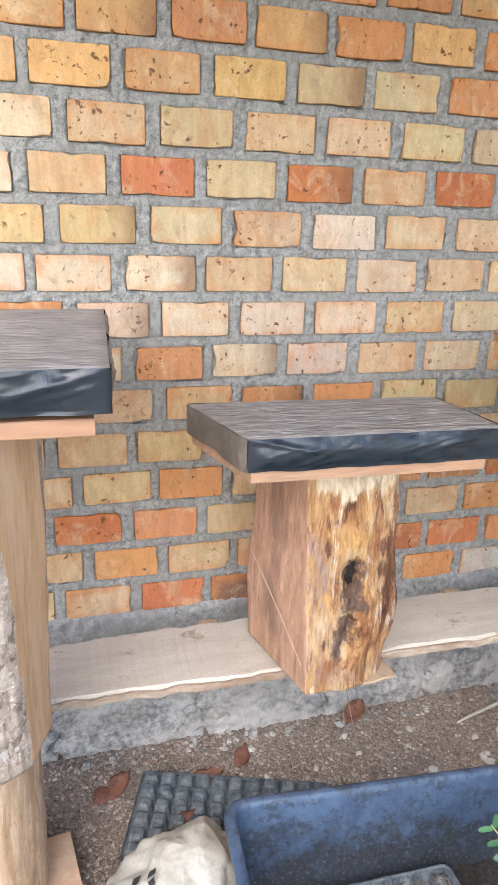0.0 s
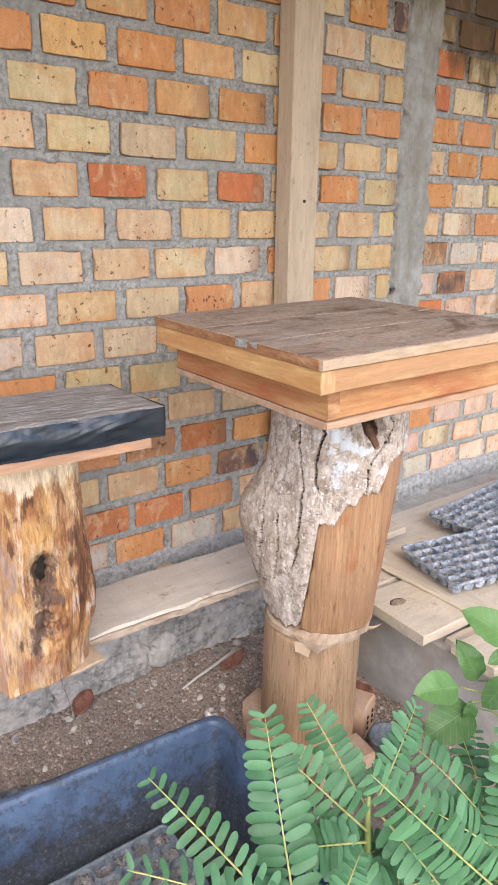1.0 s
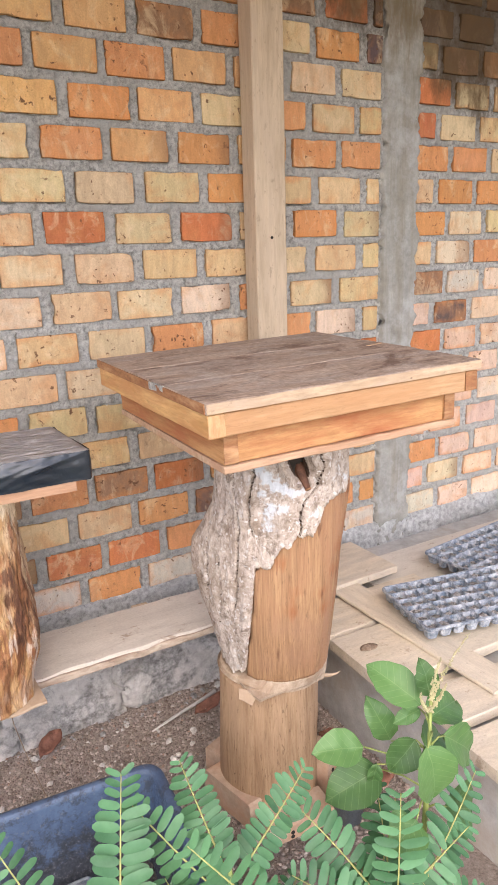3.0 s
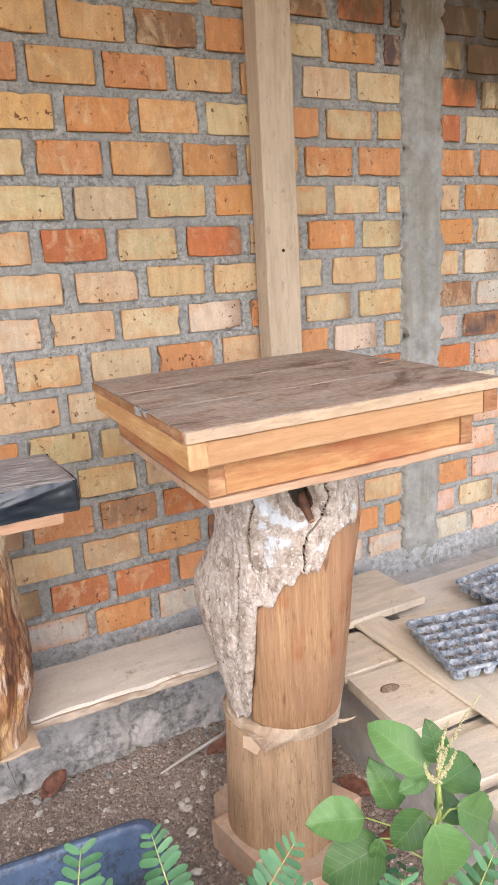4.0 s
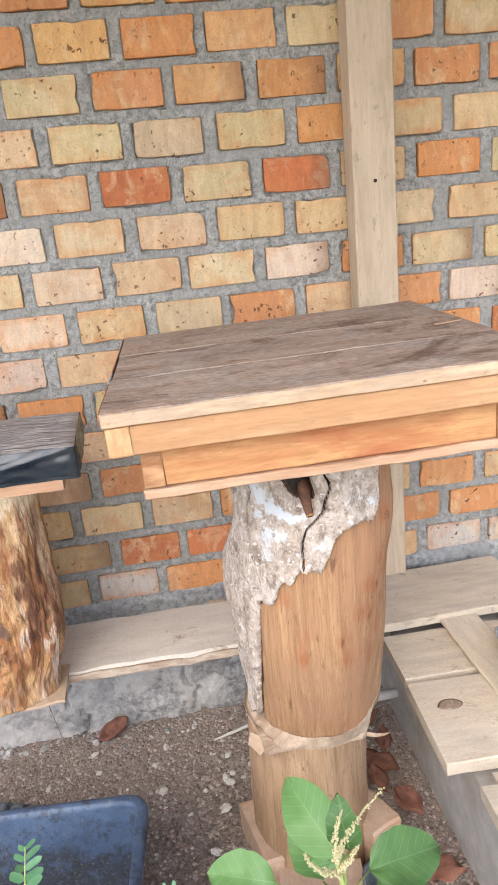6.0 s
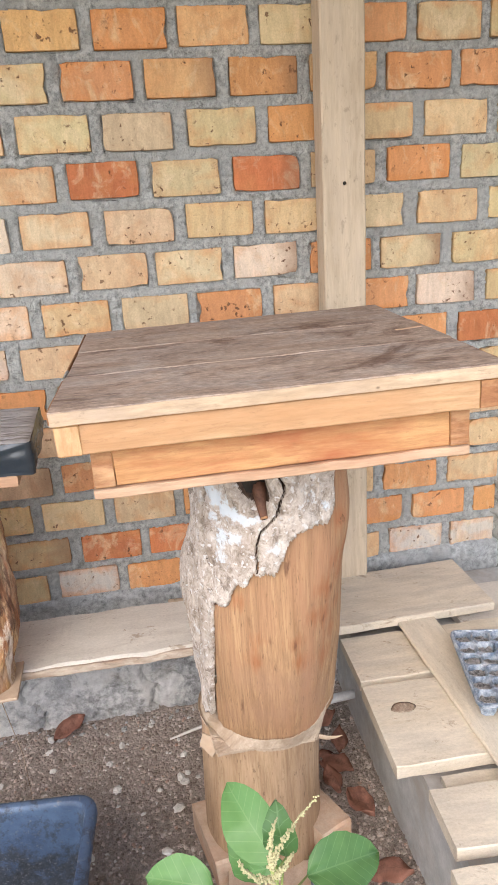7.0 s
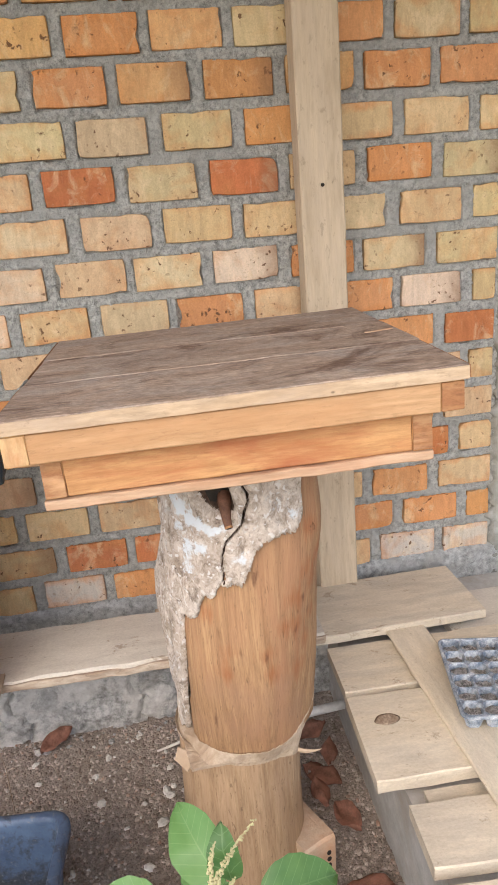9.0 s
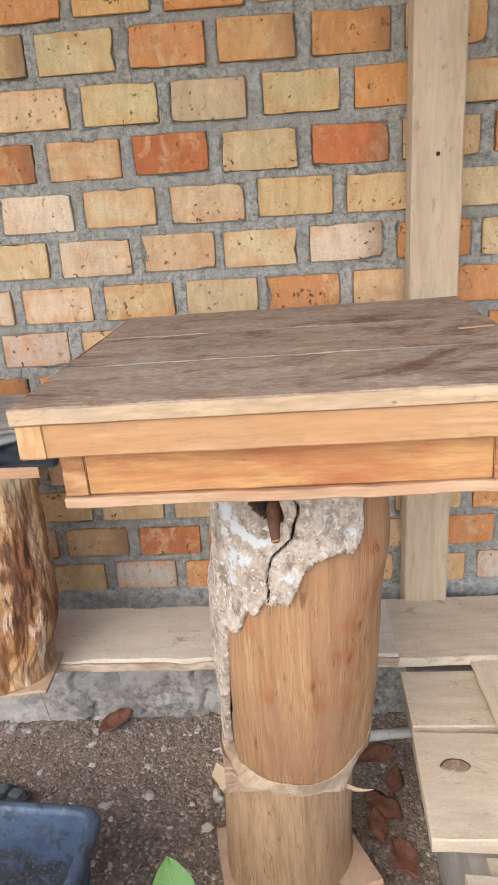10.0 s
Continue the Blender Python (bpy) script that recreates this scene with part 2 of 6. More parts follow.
def plain(name, col, rough=0.6, metal=0.0):
    m, t, p = nodes_of(name)
    v = coords(t, (1, 1, 1), True)
    n = noise_tex(t, v, 30.0, 5, 0.65)
    t.links.new(ramp(t, n, [(0.3, tuple(c * 0.75 for c in col)), (0.7, tuple(min(1, c * 1.2) for c in col))]), p.inputs["Base Color"])
    p.inputs["Roughness"].default_value, p.inputs["Metallic"].default_value = rough, metal
    bump(t, p, n, 0.15, 0.002)
    return m


def peeled_material():
    """Peeled log: honey and cream wood, mauve-grey along one side, with ragged rust and dark brown streaks round a knot."""
    m, t, p = nodes_of("peeled_log_wood")
    v = coords(t, (1, 1, 1))
    v1 = coords(t, (1, 1, 0.5))
    v2 = coords(t, (1, 1, 0.27))
    vf = coords(t, (1, 0, 1))
    vs = coords(t, (1, 1, 0.16))
    a = noise_tex(t, vs, 16.0, 7, 0.64, 0.5)
    col = ramp(t, a, [(0.34, (0.6, 0.48, 0.34)), (0.44, (0.56, 0.4, 0.23)), (0.52, (0.5, 0.3, 0.13)), (0.63, (0.32, 0.15, 0.065))])
    honey = (((4.885, 0, 0.88), 0.04), ((4.905, 0, 0.83), 0.045), ((4.955, 0, 0.9), 0.03), ((4.96, 0, 0.82), 0.04), ((4.96, 0, 0.74), 0.045), ((4.965, 0, 0.67), 0.045), ((4.985, 0, 0.62), 0.035), ((4.85, 0, 0.86), 0.03), ((4.86, 0, 0.68), 0.02))
    col = spots(t, vf, col, honey, (0.6, 0.34, 0.1), 22.0, 0.14, 0.04, 0.6, v2)
    mauve = tuple(((4.825 + 0.008 * (k % 3), 0, 0.84 - 0.035 * k), 0.026 + 0.006 * (k % 2)) for k in range(11))
    col = spots(t, vf, col, mauve, (0.33, 0.245, 0.215), 26.0, 0.2, 0.035, 0.7, v2)
    red = (((4.9, 0, 0.93), 0.026), ((4.915, 0, 0.89), 0.016), ((4.99, 0, 0.9), 0.02), ((5.0, 0, 0.84), 0.028), ((5.005, 0, 0.78), 0.032), ((5.01, 0, 0.72), 0.034), ((5.03, 0, 0.66), 0.03), ((5.02, 0, 0.59), 0.03), ((4.955, 0, 0.63), 0.02),
           ((4.955, 0, 0.58), 0.032), ((4.975, 0, 0.55), 0.028), ((5.0, 0, 0.6), 0.02), ((4.85, 0, 0.83), 0.014), ((4.88, 0, 0.5), 0.03), ((4.87, 0, 0.92), 0.014))
    col = spots(t, vf, col, [(q, r + 0.014) for q, r in red], (0.3, 0.125, 0.05), 36.0, 0.2, 0.04, 0.88, vs)
    deep = (((5.0, 0, 0.8), 0.016), ((5.005, 0, 0.73), 0.022), ((5.02, 0, 0.68), 0.016), ((5.01, 0, 0.62), 0.016), ((4.96, 0, 0.57), 0.016), ((4.91, 0, 0.92), 0.01), ((4.855, 0, 0.8), 0.01), ((4.87, 0, 0.88), 0.008), ((4.85, 0, 0.56), 0.012))
    col = spots(t, vf, col, [(q, r + 0.006) for q, r in deep], (0.105, 0.045, 0.025), 44.0, 0.18, 0.016, 0.88, vs)
    foot = tuple(((4.86 + 0.035 * k, 0, 0.46 + 0.012 * (k % 2)), 0.03) for k in range(7))
    col = spots(t, vf, col, foot, (0.4, 0.26, 0.17), 30.0, 0.16, 0.02, 0.7, v2)
    vx = coords(t, (1, 0, 0.12))
    rust = (((5.05, 0, 0.087), 0.036), ((5.085, 0, 0.075), 0.03))
    col = spots(t, vx, col, rust, (0.25, 0.1, 0.045), 40.0, 0.13, 0.03, 0.85, vs)
    streak = (((5.03, 0, 0.085), 0.016), ((5.072, 0, 0.078), 0.014), ((5.05, 0, 0.095), 0.012))
    col = spots(t, vx, col, streak, (0.09, 0.04, 0.024), 50.0, 0.11, 0.012, 0.85, vs)
    flank = (((5.135, 0, 0.084), 0.05),)
    col = spots(t, vx, col, flank, (0.43, 0.26, 0.165), 26.0, 0.12, 0.03, 0.8, v2)
    b = noise_tex(t, vs, 42.0, 9, 0.74, 0.4)
    col = mix(t, ramp(t, b, [(0.4, 0.85), (0.46, 0.0)]), col, (0.27, 0.115, 0.055))
    c = noise_tex(t, v2, 60.0, 8, 0.76, 0.4)
    col = mix(t, ramp(t, c, [(0.33, 0.7), (0.39, 0.0)]), col, (0.15, 0.075, 0.045))
    cream = noise_tex(t, vs, 24.0, 6, 0.66, 0.5)
    col = mix(t, ramp(t, cream, [(0.59, 0.0), (0.65, 0.7)]), col, (0.74, 0.64, 0.52))
    top = (((4.83, 0, 1.0), 0.05), ((4.88, 0, 0.99), 0.05), ((4.94, 0, 0.99), 0.05), ((4.99, 0, 0.985), 0.055), ((5.05, 0, 0.985), 0.05))
    col = spots(t, vf, col, top, (0.8, 0.67, 0.48), 26.0, 0.2, 0.02, 0.85, vs)
    furrow = (((4.924, 0, 0.735), 0.034), ((4.928, 0, 0.69), 0.03), ((4.926, 0, 0.65), 0.03), ((4.915, 0, 0.605), 0.024), ((4.9, 0, 0.57), 0.024), ((4.88, 0, 0.535), 0.02))
    col = spots(t, vf, col, [(q, r + 0.008) for q, r in furrow], (0.12, 0.075, 0.055), 40.0, 0.12, 0.014, 0.92, v1)
    tiny = noise_tex(t, vs, 110.0, 6, 0.75, 0.3)
    col = mix(t, 0.75, col, ramp(t, tiny, [(0.32, (0.5, 0.42, 0.36)), (0.6, 1.1)]), "MULTIPLY")
    t.links.new(col, p.inputs["Base Color"])
    p.inputs["Roughness"].default_value = 0.66
    p.inputs["Specular IOR Level"].default_value = 0.35
    bump(t, p, mix(t, 0.5, b, c), 0.9, 0.01)
    return m


def sawn_side_material():
    """Sawn side of a log: pinkish edges, a dark weathered heart, vertical grain."""
    m, t, p = nodes_of("sawn_log_side")
    v = coords(t, (1, 1, 1))
    vg = coords(t, (6, 6, 1))
    g = noise_tex(t, vg, 6.0, 8, 0.68, 0.4)
    col = ramp(t, g, [(0.35, (0.33, 0.17, 0.1)), (0.62, (0.56, 0.35, 0.235))])
    heart = tuple(((4.765, 1.55 - 0.02 * (k % 2), 1.02 - 0.045 * k), 0.055) for k in range(12))
    col = spots(t, v, col, heart, (0.22, 0.13, 0.09), 14.0, 0.14, 0.05, 0.6, coords(t, (1, 1, 0.35)))
    fine = noise_tex(t, coords(t, (8, 8, 1)), 30.0, 7, 0.75)
    col = mix(t, 0.7, col, ramp(t, fine, [(0.3, 0.5), (0.65, 1.15)]), "MULTIPLY")
    t.links.new(col, p.inputs["Base Color"])
    p.inputs["Roughness"].default_value = 0.78
    bump(t, p, fine, 0.5, 0.004)
    return m


def lid_material():
    """Lid planks greyed by the weather, mottled, with bleached patches and dark blotches."""
    m, t, p = nodes_of("weathered_lid_wood")
    v = coords(t, (1.6, 8, 8), True)
    v2 = coords(t, (1, 1.7, 1), True)
    g = noise_tex(t, v, 2.4, 9, 0.7, 0.6)
    col = ramp(t, g, [(0.3, (0.3, 0.205, 0.147)), (0.52, (0.45, 0.335, 0.252)), (0.74, (0.58, 0.455, 0.355))])
    col = mix(t, ramp(t, noise_tex(t, v2, 5.5, 8, 0.72, 0.8), [(0.46, 0.0), (0.66, 0.75)]), col, (0.44, 0.375, 0.32))
    col = mix(t, ramp(t, noise_tex(t, v2, 4.0, 7, 0.68, 1.2), [(0.5, 0.0), (0.64, 0.85)]), col, (0.165, 0.095, 0.065))
    speck = noise_tex(t, coords(t, (1, 2.2, 2.2), True), 55.0, 7, 0.78)
    col = mix(t, 0.8, col, ramp(t, speck, [(0.32, 0.45), (0.64, 1.25)]), "MULTIPLY")
    t.links.new(col, p.inputs["Base Color"])
    p.inputs["Roughness"].default_value = 0.85
    p.inputs["Specular IOR Level"].default_value = 0.25
    bump(t, p, speck, 0.6, 0.003)
    return m


def column_material():
    """Cast concrete with damp streaks running down."""
    m, t, p = nodes_of("cast_concrete")
    v = coords(t, (1, 1, 1))
    a = noise_tex(t, v, 24.0, 9, 0.72)
    col = ramp(t, a, [(0.3, (0.22, 0.217, 0.195)), (0.7, (0.39, 0.382, 0.345))])
    streak = noise_tex(t, coords(t, (14, 14, 0.9)), 1.6, 6, 0.65, 0.5)
    col = mix(t, ramp(t, streak, [(0.45, 0.0), (0.65, 0.55)]), col, (0.2, 0.172, 0.122))
    col = mix(t, ramp(t, noise_tex(t, v, 5.0, 6, 0.7), [(0.52, 0.0), (0.66, 0.7)]), col, (0.43, 0.43, 0.42))
    vf = coords(t, (1, 0, 1))
    col = spots(t, vf, col, (((6.69, 0, 2.45), 0.14), ((6.77, 0, 2.38), 0.12), ((6.67, 0, 2.28), 0.06), ((6.79, 0, 2.2), 0.05), ((6.8, 0, 2.02), 0.04)), (0.17, 0.13, 0.075), 9.0, 0.35, 0.12, 0.75, coords(t, (2.5, 1, 0.5)))
    t.links.new(col, p.inputs["Base Color"])
    p.inputs["Roughness"].default_value = 0.92
    p.inputs["Specular IOR Level"].default_value = 0.2
    bump(t, p, a, 0.7, 0.006)
    return m


def tub_material(name="blue_black_plastic", caked=False):
    """Blue-black plastic, scuffed, with dried mud on it; caked: splashed soil crusts, dense below and thinning out upwards."""
    m, t, p = nodes_of(name)
    v = coords(t, (1, 1, 1))
    n = noise_tex(t, v, 8.0, 8, 0.7, 0.4)
    col = ramp(t, n, [(0.35, (0.036, 0.06, 0.11)), (0.65, (0.08, 0.126, 0.205))])
    splash = noise_tex(t, v, 20.0, 10, 0.78, 0.2)
    col = mix(t, ramp(t, splash, [(0.5, 0.0), (0.58, 0.75)]), col, (0.026, 0.03, 0.038))
    mud = noise_tex(t, v, 75.0, 8, 0.78, 0.3)
    col = mix(t, ramp(t, mud, [(0.56, 0.0), (0.66, 0.6)]), col, (0.2, 0.2, 0.2))
    scuff = noise_tex(t, coords(t, (3, 3, 12)), 30.0, 7, 0.75)
    col = mix(t, ramp(t, scuff, [(0.58, 0.0), (0.7, 0.35)]), col, (0.2, 0.24, 0.3))
    if caked:
        sep = t.nodes.new("ShaderNodeSeparateXYZ")
        t.links.new(v, sep.inputs[0])
        crust = t.nodes.new("ShaderNodeMath")
        crust.operation = "MULTIPLY_ADD"
        crust.inputs[1].default_value = -1.5
        t.links.new(sep.outputs[2], crust.inputs[0])
        t.links.new(noise_tex(t, v, 26.0, 12, 0.8, 0.3), crust.inputs[2])
        grit = noise_tex(t, v, 120.0, 6, 0.75)
        soil = ramp(t, grit, [(0.38, (0.016, 0.017, 0.019)), (0.56, (0.04, 0.042, 0.046)), (0.68, (0.17, 0.175, 0.18))])
        col = mix(t, ramp(t, crust.outputs[0], [(0.12, 0.0), (0.24, 0.85)]), col, soil)
    t.links.new(col, p.inputs["Base Color"])
    t.links.new(ramp(t, mud, [(0.45, 0.4), (0.62, 0.75)]), p.inputs["Roughness"])
    bump(t, p, mud, 0.3, 0.003)
    return m


def tray_material(name, plastic, dust, lo, hi):
    """Thin moulded plastic, caked with dried splashes of soil."""
    m, t, p = nodes_of(name)
    v = coords(t, (1, 1, 1), True)
    cake = noise_tex(t, v, 34.0, 9, 0.76, 0.3)
    col = mix(t, ramp(t, noise_tex(t, v, 9.0, 4, 0.6), [(0.35, 0.0), (0.65, 0.6)]), plastic, tuple(1.9 * c for c in plastic))
    col = mix(t, ramp(t, cake, [(lo, 0.0), (hi, 0.85)]), col, dust)
    col = mix(t, 0.6, col, ramp(t, noise_tex(t, v, 170.0, 5, 0.75), [(0.34, 0.55), (0.66, 1.25)]), "MULTIPLY")
    t.links.new(col, p.inputs["Base Color"])
    t.links.new(ramp(t, cake, [(0.42, 0.38), (0.6, 0.85)]), p.inputs["Roughness"])
    bump(t, p, cake, 0.4, 0.003)
    return m


def kerb_material():
    """Old cement: dark pitted ground under flaking pale skim, with stains."""
    m, t, p = nodes_of("kerb_cement")
    v = coords(t, (1, 1, 1))
    a = noise_tex(t, v, 45.0, 12, 0.78)
    col = ramp(t, a, [(0.36, (0.15, 0.147, 0.138)), (0.5, (0.37, 0.365, 0.352)), (0.62, (0.58, 0.57, 0.55))])
    pat = noise_tex(t, v, 5.0, 8, 0.6, 0.15)
    skim = ramp(t, pat, [(0.46, 0.0), (0.52, 1.0)])
    col = mix(t, skim, col, ramp(t, a, [(0.3, (0.38, 0.37, 0.35)), (0.66, (0.64, 0.625, 0.595))]))
    damp = noise_tex(t, v, 9.0, 9, 0.68, 0.3)
    col = mix(t, ramp(t, damp, [(0.52, 0.0), (0.58, 0.5)]), col, ramp(t, a, [(0.38, (0.1, 0.102, 0.1)), (0.62, (0.3, 0.305, 0.305))]))
    rust = noise_tex(t, v, 4.0, 5, 0.6, 0.5)
    col = mix(t, ramp(t, rust, [(0.56, 0.0), (0.72, 0.5)]), col, (0.3, 0.25, 0.19))
    t.links.new(col, p.inputs["Base Color"])
    p.inputs["Roughness"].default_value = 0.94
    p.inputs["Specular IOR Level"].default_value = 0.2
    bump(t, p, mix(t, 0.25, a, skim), 1.0, 0.008)
    return m


def crumb_material():
    """Crumbs of earth and grit, each with a tone of its own."""
    m, t, p = nodes_of("gravel")
    g = t.nodes.new("ShaderNodeNewGeometry")
    v = coords(t, (1, 1, 1))
    col = ramp(t, g.outputs["Random Per Island"], [(0.0, (0.21, 0.166, 0.138)), (0.4, (0.33, 0.268, 0.228)), (0.75, (0.43, 0.36, 0.312)), (0.93, (0.52, 0.45, 0.395)), (0.97, (0.4, 0.25, 0.18)), (1.0, (0.6, 0.56, 0.51))])
    fine = noise_tex(t, v, 150.0, 6, 0.75)
    col = mix(t, 0.7, col, ramp(t, fine, [(0.3, 0.55), (0.68, 1.2)]), "MULTIPLY")
    t.links.new(col, p.inputs["Base Color"])
    p.inputs["Roughness"].default_value = 0.95
    p.inputs["Specular IOR Level"].default_value = 0.2
    bump(t, p, fine, 0.6, 0.003)
    return m


M_BRICK = brick_material()
M_MORTAR = grainy("mortar", (0.235, 0.234, 0.216), (0.62, 0.61, 0.565), 65, 0.95, (0.47, 0.465, 0.43), 6, 1.0, 0.014, False, 0.34, 0.58)
mt = M_MORTAR.node_tree
mp_ = mt.nodes["Principled BSDF"]
plain_mortar = mp_.inputs["Base Color"].links[0].from_socket
mt.links.new(stain_shade(mt, plain_mortar, 0.65), mp_.inputs["Base Color"])
M_CONCRETE = column_material()
M_RENDER = grainy("cement_render", (0.33, 0.32, 0.295), (0.49, 0.475, 0.445), 14, 0.92, (0.36, 0.31, 0.25), 5, 0.5, 0.005)
M_PLINTH = grainy("rough_render", (0.26, 0.262, 0.25), (0.66, 0.665, 0.64), 45, 0.95, (0.45, 0.44, 0.41), 6, 1.0, 0.016, False, 0.34, 0.6)
M_KERB = kerb_material()
M_SOIL = grainy("soil", (0.22, 0.178, 0.148), (0.46, 0.39, 0.34), 90, 0.97, (0.34, 0.28, 0.238), 7, 1.0, 0.012)
M_TAN = wood("tan_sawn_face", (0.69, 0.475, 0.29), (0.55, 0.35, 0.19), (9, 9, 1.1), (0.66, 0.47, 0.31), 5.0, 0.7, (0.3, 0.7), 0.3)
M_TUBSOIL = grainy("damp_soil", (0.04, 0.036, 0.033), (0.15, 0.135, 0.12), 60, 0.97, (0.08, 0.072, 0.065), 9, 1.0, 0.012)
# out of view; kept pale to throw light onto the low wall
M_OPEN = grainy("bounce_ground", (0.34, 0.285, 0.215), (0.54, 0.46, 0.36), 3, 0.97, (0.38, 0.34, 0.24), 0.6, 0.8, 0.02)
M_GRAVEL = crumb_material()
M_PEBBLE = grainy("pale_pebble", (0.5, 0.47, 0.43), (0.68, 0.66, 0.62), 25, 0.8)
M_FRESH = wood("fresh_sawn_wood", (0.55, 0.35, 0.19), (0.425, 0.245, 0.118), (2.2, 20, 20), (0.44, 0.235, 0.11), 4.0, 0.65, (0.34, 0.66), 0.35, 0.0, 0.25, 0.45)
M_BOXWOOD = wood("red_streaked_wood", (0.53, 0.3, 0.13), (0.4, 0.185, 0.072), (1.8, 15, 15), (0.33, 0.09, 0.038), 6.5, 0.65, (0.36, 0.64), 0.35, 0.0, 0.25, 0.5)
M_GOLD = wood("golden_sawn_wood", (0.66, 0.41, 0.175), (0.5, 0.275, 0.1), (2.0, 16, 16), (0.46, 0.2, 0.08), 6.0, 0.65, (0.36, 0.64), 0.35, 0.0, 0.25, 0.5)
M_SAPWOOD = wood("yellow_sapwood_end", (0.66, 0.48, 0.27), (0.5, 0.3, 0.14), (8, 8, 3), (0.42, 0.19, 0.08), 14.0, 0.7)
M_LIDEDGE = wood("pale_lid_edge", (0.62, 0.48, 0.33), (0.46, 0.33, 0.21), (2, 12, 12), (0.44, 0.33, 0.24), 7.0, 0.75, (0.35, 0.66), 0.4, 0.6, 0.4)
M_PALE = wood("pale_sawn_wood", (0.56, 0.4, 0.27), (0.42, 0.26, 0.155), (1.4, 12, 12), (0.45, 0.24, 0.14), 5.0, 0.7, (0.35, 0.66))
M_ENDGRAIN = wood("end_grain", (0.41, 0.21, 0.092), (0.25, 0.105, 0.046), (6, 6, 14), (0.55, 0.34, 0.18), 12.0, 0.75)
M_WEATHERED = lid_material()
M_PLANK = grimed(wood("dry_plank_wood", (0.68, 0.6, 0.47), (0.58, 0.495, 0.37), (1.4, 6, 6), (0.45, 0.395, 0.315), 5.2, 0.85, (0.3, 0.7), 0.3, 0.25, 0.0, 0.28))
M_GREYPLANK = wood("grey_plank_wood", (0.64, 0.595, 0.515), (0.58, 0.53, 0.45), (1.2, 5, 5), (0.48, 0.43, 0.365), 5.6, 0.85, (0.3, 0.7), 0.3, 0.25, 0.0, 0.08)
grimed(M_GREYPLANK)
M_POST = wood("post_wood", (0.58, 0.465, 0.33), (0.43, 0.335, 0.23), (1.0, 9, 9), (0.5, 0.4, 0.295), 6.0, 0.85, (0.32, 0.68), 0.4, 0.3, 0.4, 0.4)
M_BARK = bark_material()
M_BARKEDGE = wood("torn_plank_edge", (0.53, 0.45, 0.36), (0.38, 0.29, 0.21), (3, 9, 9), (0.24, 0.15, 0.1), 9.0, 0.9, (0.32, 0.66), 0.6, 0.0, 0.5)
M_BARE = wood("bare_log_wood", (0.455, 0.278, 0.145), (0.265, 0.145, 0.072), (34, 34, 0.9), (0.36, 0.185, 0.1), 4.0, 0.72, (0.34, 0.68), 0.6, 0.25, 0.6, 0.55)
M_LOWLOG = wood("lower_log_wood", (0.49, 0.335, 0.2), (0.315, 0.195, 0.107), (22, 22, 1.6), (0.4, 0.26, 0.16), 7.0, 0.8, (0.34, 0.68), 0.5, 0.15, 0.7)
M_SPLINTER = wood("splintered_wood", (0.51, 0.395, 0.28), (0.4, 0.29, 0.195), (4, 4, 3), (0.36, 0.26, 0.175), 12.0, 0.85, (0.3, 0.7), 0.5, 0.0, 0.0, 0.25)
M_TORN = grainy("torn_wood", (0.36, 0.265, 0.18), (0.56, 0.45, 0.335), 38, 0.9, (0.33, 0.235, 0.155), 14, 0.7, 0.004)
M_PEELED = peeled_material()
M_RIVEN = wood("riven_log_wood", (0.68, 0.52, 0.36), (0.46, 0.3, 0.175), (9, 9, 1.6), (0.4, 0.26, 0.155), 8.0, 0.8, (0.36, 0.62), 0.7, 0.0, 0.7, 0.7)
M_SAWNSIDE = sawn_side_material()
M_BASEBOARD = wood("reddish_base_wood", (0.52, 0.34, 0.22), (0.38, 0.22, 0.127), (1.2, 10, 10), (0.45, 0.245, 0.145), 4.0, 0.65, (0.32, 0.68), 0.3)
M_SHEETTOP = tarp_material("dusty_sheet", (0.085, 0.082, 0.082), (0.39, 0.365, 0.35), 0.95, 0.42, (2.5, 14, 3), 0.9, 0.6)
M_SHEETSIDE = tarp_material("black_sheet", (0.008, 0.013, 0.02), (0.09, 0.115, 0.14), 0.16, 0.24, (3, 3, 2), 0.3, 0.4, 0.12)
M_SHEETDUSTY = tarp_material("dust_coated_sheet", (0.05, 0.045, 0.04), (0.2, 0.165, 0.135), 0.9, 0.6, (6, 6, 2), 0.5, 0.4)
M_TUB = tub_material()
M_TUBINSIDE = tub_material("mud_caked_plastic", True)
M_TRAY = tray_material("tray_plastic", (0.08, 0.108, 0.145), (0.53, 0.55, 0.57), 0.41, 0.62)
M_TRAYDARK = tray_material("dark_tray_plastic", (0.07, 0.09, 0.11), (0.29, 0.305, 0.315), 0.42, 0.66)
M_DUST = grainy("potting_dust", (0.08, 0.074, 0.068), (0.62, 0.59, 0.56), 95, 0.95, (0.36, 0.34, 0.325), 26, 1.0, 0.012, False, 0.38, 0.6)
M_LEAFLET = leaf_material("leaflet_green", (0.04, 0.128, 0.052), (0.1, 0.235, 0.108), 0.55)
M_BROAD = leaf_material("broad_leaf_green", (0.06, 0.145, 0.042), (0.115, 0.225, 0.07), 0.5, True)
M_RACHIS = plain("leaf_stalk", (0.36, 0.36, 0.12), 0.6)
M_STEM = plain("green_stem", (0.25, 0.3, 0.08), 0.6)
M_SPIKE = plain("seed_spike", (0.4, 0.37, 0.2), 0.85)
M_DRYLEAF = grainy("dry_leaf", (0.13, 0.06, 0.042), (0.34, 0.165, 0.115), 38, 0.85, (0.2, 0.085, 0.055), 18, 0.4, 0.003)
